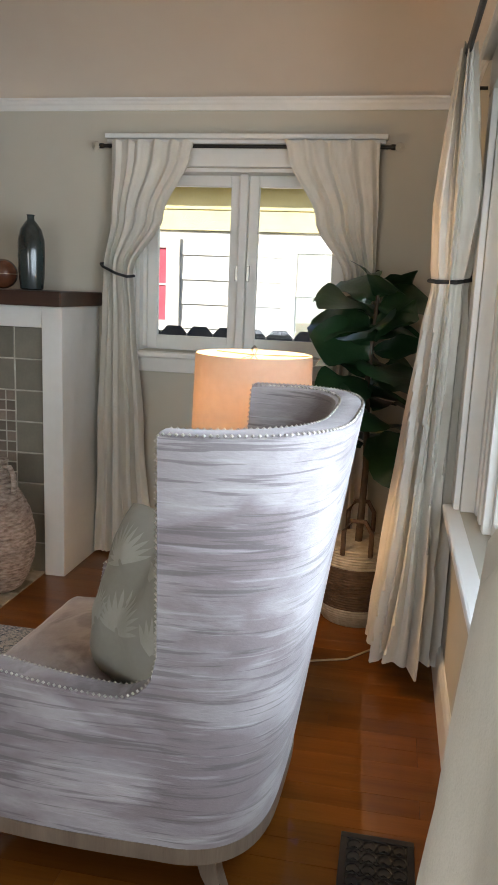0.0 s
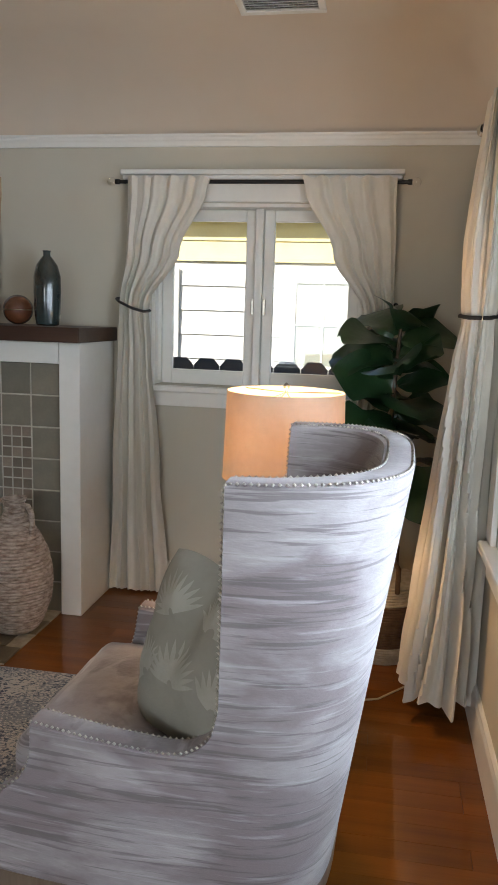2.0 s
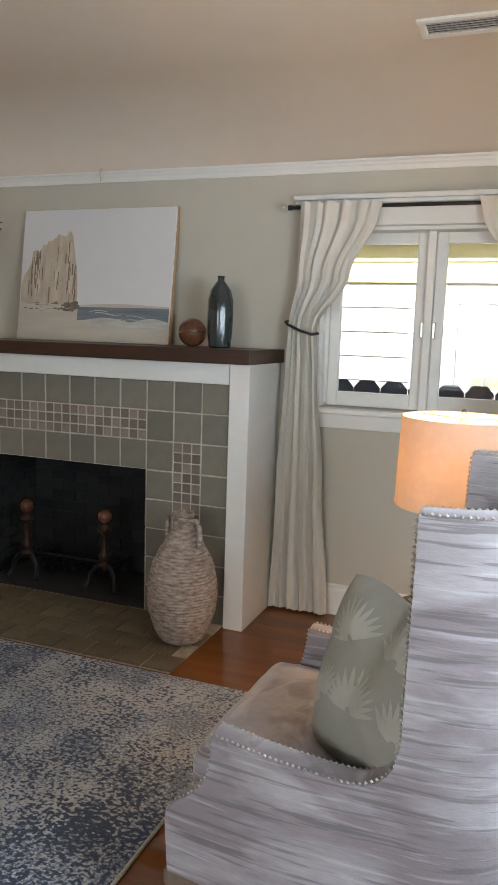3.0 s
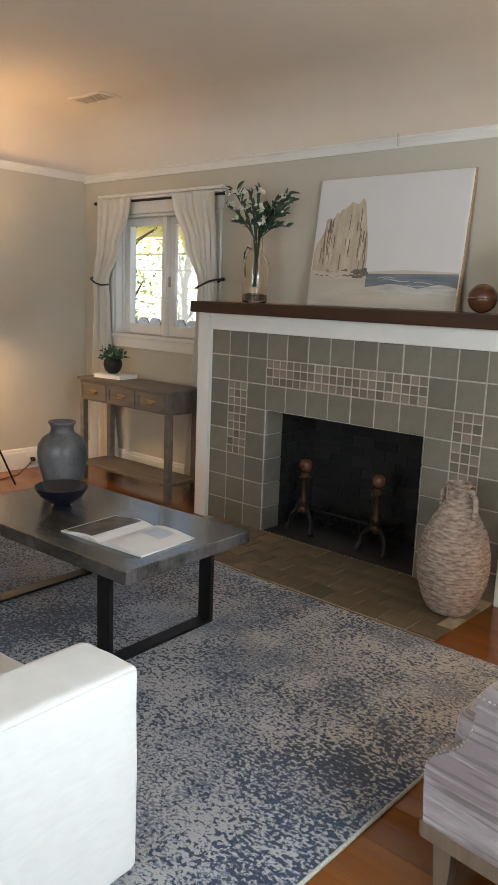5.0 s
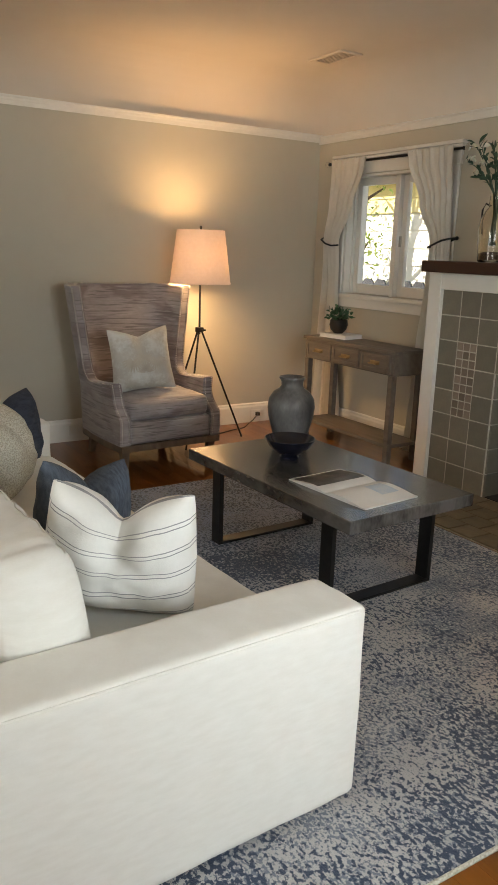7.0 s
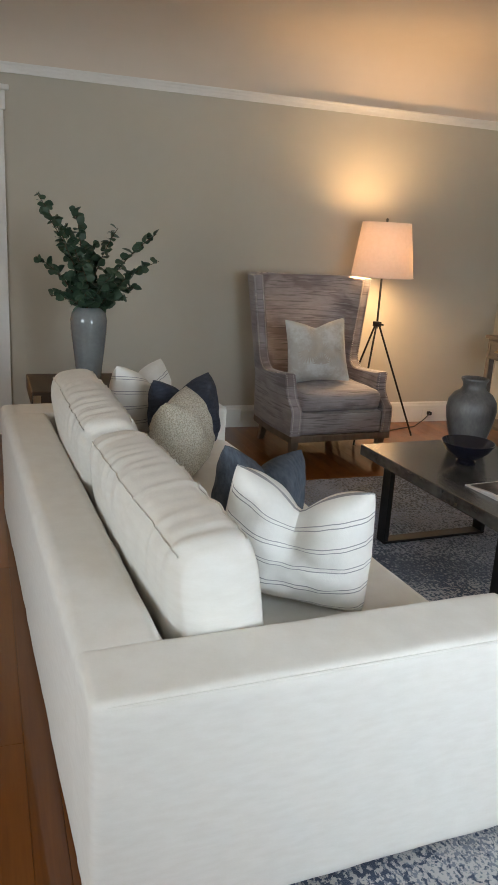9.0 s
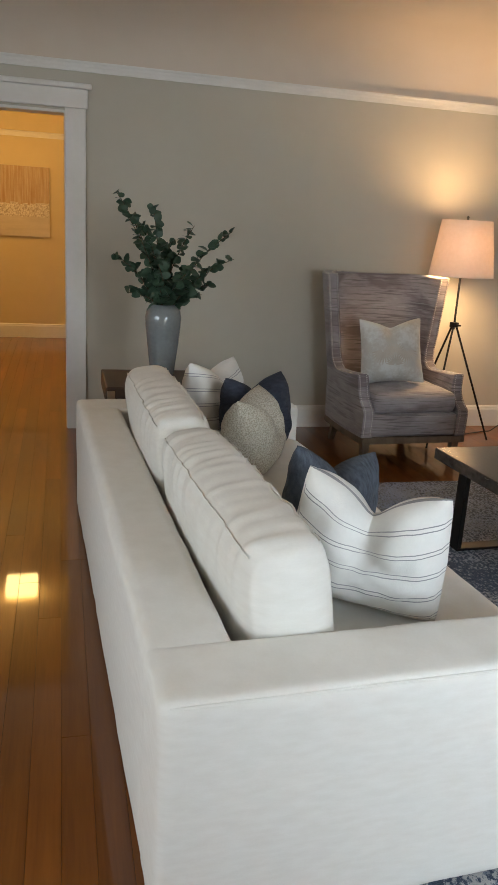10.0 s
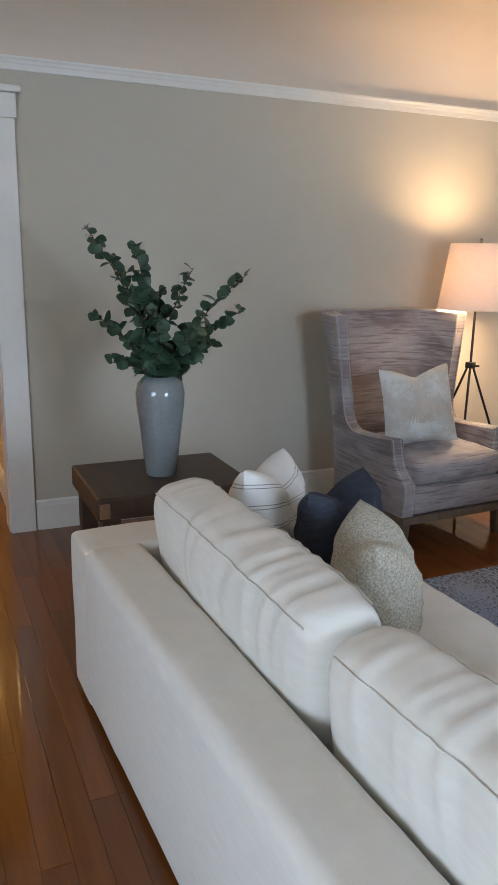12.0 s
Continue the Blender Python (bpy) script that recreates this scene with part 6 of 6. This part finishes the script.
# ---- hall: painting and ceiling light ----
hp = thing("canvas_painting", pose(HX + 0.001, -0.39, 1.195, 0, 0, 90), "gold and brown striped abstract canvas with silver texture", "painting")
part("canvas", box(-0.39, 0.39, -0.036, 0, 0, 0.785, 0.003), SAND, hp)
rs = random.Random(3)
BRONZE = material("bronze_stripes", (0.36, 0.22, 0.11), 0.5, (0.52, 0.42, 0.28), 5, 0.9, stretch=(9, 1, 0.7))
x = -0.388
while x < 0.38:
    w = rs.uniform(0.02, 0.06)
    part("brush_stripe", box(x, min(x + w, 0.388), -0.0375, -0.0362, 0.36 + rs.uniform(0, 0.03), 0.783), BRONZE, hp)
    x += w + 0.002
bm = bmesh.new()
rows = []
for k in range(15):
    f = k / 14
    rows.append([(-0.386 + 0.772 * i / 70, -0.0368 - 0.006 * math.sin(math.pi * f) * abs(noise.noise(Vector((i * 0.9, k * 0.9, 2)))), 0.225 + 0.15 * f + 0.02 * noise.noise(Vector((i * 0.25, k * 0.05, 7)))) for i in range(71)])
grid_faces(bm, rows)
part("silver_band", bm, material("silver_leaf", (0.72, 0.68, 0.60), 0.35, (0.36, 0.30, 0.22), 60, 0.5, 0.6, 90), hp, "crusted silver leaf band")
hl = thing("hall_ceiling_light", pose(-8.0, -0.35, 0), "square lit glass ceiling lantern in the hall", "ceiling light")
part("canopy", box(-0.08, 0.08, -0.08, 0.08, 2.69, 2.718, 0.004), BRASS, hl)
part("stem", add_tube(bmesh.new(), [(0, 0, 2.695), (0, 0, 2.70)], 0.008, 8), BRASS, hl)
glow = bpy.data.materials.new("lit_glass")
glow.use_nodes = True
gb = glow.node_tree.nodes["Principled BSDF"]
gb.inputs["Emission Color"].default_value, gb.inputs["Emission Strength"].default_value = (1.0, 0.62, 0.22, 1), 12.0
part("shade", box(-0.17, 0.17, -0.17, 0.17, 2.56, 2.69, 0.01), glow, hl, "glowing frosted glass shade")
# unseen fill lamp, set apart from the lantern, added to brighten the hall
lamp("hall_fill", "POINT", pose(-7.4, -0.9, 2.2), HALLLAMP, (1.0, 0.58, 0.20), size=0.12)

# ---- outside ----
GRASS = material("dry_grass", (0.09, 0.11, 0.04), 0.9, (0.05, 0.06, 0.025), 3, 0.9, 0.5, 40)
SIDING = material("cream_siding", (0.76, 0.74, 0.69), 0.6, (0.70, 0.68, 0.63), 2, 0.9, rand=0.04)
FENCE = material("dark_fence_paint", (0.055, 0.060, 0.072), 0.7, (0.035, 0.038, 0.046), 6, 0.9, 0.2, 60, stretch=(4, 4, 0.6), rand=0.25)
YELLOW = material("yellow_eave_paint", (0.80, 0.70, 0.38), 0.7, (0.74, 0.63, 0.31), 4, 0.9)
bm = bmesh.new()
bm.faces.new([bm.verts.new(p) for p in ((-400, -400, -0.45), (400, -400, -0.45), (400, 400, -0.45), (-400, 400, -0.45))])
setting("ground", bm, GRASS, "dry lawn around the house")

house = thing("neighbour_house", pose(0, 9.2, -0.45), "cream clapboard house with a yellow eave beyond the fence", "house")
part("wall", box(-17.0, 5.0, 0.02, 4.5, 0, 3.3), SIDING, house)
for k in range(10):
    z = 0.017 + k * 0.284
    bm = bmesh.new()
    grid_faces(bm, [[(-17.0, -0.007, z), (5.0, -0.007, z)], [(-17.0, 0.018, z + 0.292), (5.0, 0.018, z + 0.292)]])
    grid_faces(bm, [[(-17.0, -0.007, z), (5.0, -0.007, z)], [(-17.0, 0.018, z), (5.0, 0.018, z)]])
    part("clapboard", bm, SIDING, house)
part("soffit", box(-17.3, 5.3, -0.35, 4.6, 3.12, 3.18), YELLOW, house, "yellow painted eave")
part("fascia", box(-17.3, 5.3, -0.39, -0.351, 3.06, 3.30), YELLOW, house)
part("frieze_board", box(-17.0, 5.0, -0.03, 0.015, 2.57, 2.80), YELLOW, house)
part("frieze_moulding", box(-17.0, 5.0, -0.05, 0.015, 2.801, 3.119, 0.006), YELLOW, house)
bm = bmesh.new()
grid_faces(bm, [[(-17.4, -0.45, 3.2), (5.4, -0.45, 3.2)], [(-17.4, 2.2, 4.9), (5.4, 2.2, 4.9)], [(-17.4, 5.2, 3.2), (5.4, 5.2, 3.2)]])
part("roof", bm, material("grey_shingle", (0.12, 0.115, 0.11), 0.9, (0.07, 0.068, 0.065), 8, 0.9, 0.4, 30), house)
DIM = material("blind_behind_glass", (0.36, 0.37, 0.30), 0.25, (0.30, 0.31, 0.25), 2, 0.9)
PINK = material("red_curtain", (0.60, 0.10, 0.14), 0.8, (0.50, 0.07, 0.10), 8, 0.9)
for x0, x1, z0, z1, glassm in ((-0.70, 0.25, 1.40, 2.34, DIM), (-2.95, -2.25, 1.52, 2.36, PINK)):
    w = part("window", box(x0, x1, -0.036, 0.01, z0, z1), glassm, house)
    for a, b, c, d in ((x0 - 0.16, x0, z0 - 0.12, z1 + 0.14), (x1, x1 + 0.16, z0 - 0.12, z1 + 0.14), (x0, x1, z1, z1 + 0.14), (x0, x1, z0 - 0.12, z0)):
        part("frame", box(a, b, -0.07, -0.037, c, d, 0.004), WHITE, w)
    for f in (1, 2):
        part("muntin", box(x0 + (x1 - x0) * f / 3 - 0.01, x0 + (x1 - x0) * f / 3 + 0.01, -0.055, -0.037, z0, z1), WHITE, w)
    part("muntin", box(x0, x1, -0.054, -0.0375, (z0 + z1) / 2 - 0.012, (z0 + z1) / 2 + 0.012), WHITE, w)


def fence(name, p0, p1, top, pitch, cap):
    """Boards with clipped corners between two points."""
    a, b = Vector(p0), Vector(p1)
    d = (b - a).normalized()
    f = thing(name, Matrix.Translation(a) @ pose(0, 0, 0, 0, 0, math.degrees(math.atan2(d.y, d.x))), "dark painted board fence with clipped board tops", "fence")
    h = top + 0.45
    me = bpy.data.meshes.new("board")
    bm = bmesh.new()
    w = pitch - 0.006
    prof = [(0, 0), (w, 0), (w, h - cap), (w - cap * 0.9, h), (cap * 0.9, h), (0, h - cap)]
    r0 = [bm.verts.new((x, 0, z)) for x, z in prof]
    r1 = [bm.verts.new((x, 0.02, z)) for x, z in prof]
    bm.faces.new(r0)
    bm.faces.new(list(reversed(r1)))
    for k in range(6):
        bm.faces.new((r0[k], r0[(k + 1) % 6], r1[(k + 1) % 6], r1[k]))
    bmesh.ops.recalc_face_normals(bm, faces=bm.faces[:])
    bm.to_mesh(me)
    bm.free()
    me.materials.append(FENCE)
    n = int((b - a).length / pitch)
    for k in range(n):
        o = new("board", me)
        o.parent = f
        o.location = (k * pitch, 0, 0)
    part("rail", box(0, n * pitch, 0.021, 0.06, 0.3, 0.39), FENCE, f)
    return f


fence("fence", (-11.0, 6.0, -0.45), (2.6, 6.0, -0.45), 1.17, 0.206, 0.055)
fence("fence", (3.3, 14.0, -0.45), (3.3, -2.0, -0.45), 0.85, 0.15, 0.0001)


TREELEAF = translucent(material("tree_leaf", (0.22, 0.32, 0.08), 0.5, (0.12, 0.19, 0.05), 6, 0.9), 0.45, (0.42, 0.55, 0.14))


def tree(x, y, h, r, seed, label, count=4200):
    rt = random.Random(seed)
    t = thing("tree", pose(x, y, -0.45), label, "tree", "trees outside")
    trunk = add_tube(bmesh.new(), [(0, 0, 0), (0.05, 0, h * 0.3), (0, 0.05, h * 0.6), (0.05, 0, h * 0.85)], [0.12, 0.10, 0.07, 0.03], 8)
    leaves = bmesh.new()
    for k in range(9):
        a, z = rt.uniform(0, 6.28), rt.uniform(0.25, 0.8) * h
        e = Vector((math.cos(a) * r * 0.7, math.sin(a) * r * 0.7, z + rt.uniform(0.1, 0.25) * h))
        add_tube(trunk, [(0, 0, z), (e.x * 0.5, e.y * 0.5, (z + e.z) / 2 + 0.1), e], [0.04, 0.03, 0.012], 6)
    part("trunk", trunk, STEM, t, smooth=True)
    for k in range(count):
        c = Vector((rt.gauss(0, 1), rt.gauss(0, 1), rt.gauss(0, 1))).normalized() * (rt.random() ** 0.4)
        p = Vector((c.x * r, c.y * r, h * 0.55 + c.z * h * 0.47))
        if noise.noise(p * 1.3 + Vector((seed, 0, 0))) < -0.18:
            continue
        d = Vector((rt.uniform(-1, 1), rt.uniform(-1, 1), rt.uniform(-0.8, 0.6)))
        leaf_blade(leaves, p, d, Vector((rt.uniform(-1, 1), rt.uniform(-1, 1), 1)), rt.uniform(0.06, 0.11), rt.uniform(0.035, 0.06), n=2)
    part("crown", leaves, TREELEAF, t)


tree(3.9, 9.0, 3.6, 1.5, 1, "leafy green tree beyond the picture window")
tree(2.6, 12.0, 4.2, 1.8, 2, "leafy green tree behind the fence")
tree(-9.7, 8.1, 4.2, 1.1, 3, "sunlit leafy tree behind the fence", 1300)
tree(2.2, 6.6, 1.9, 0.7, 4, "low leafy shrub beside the house")
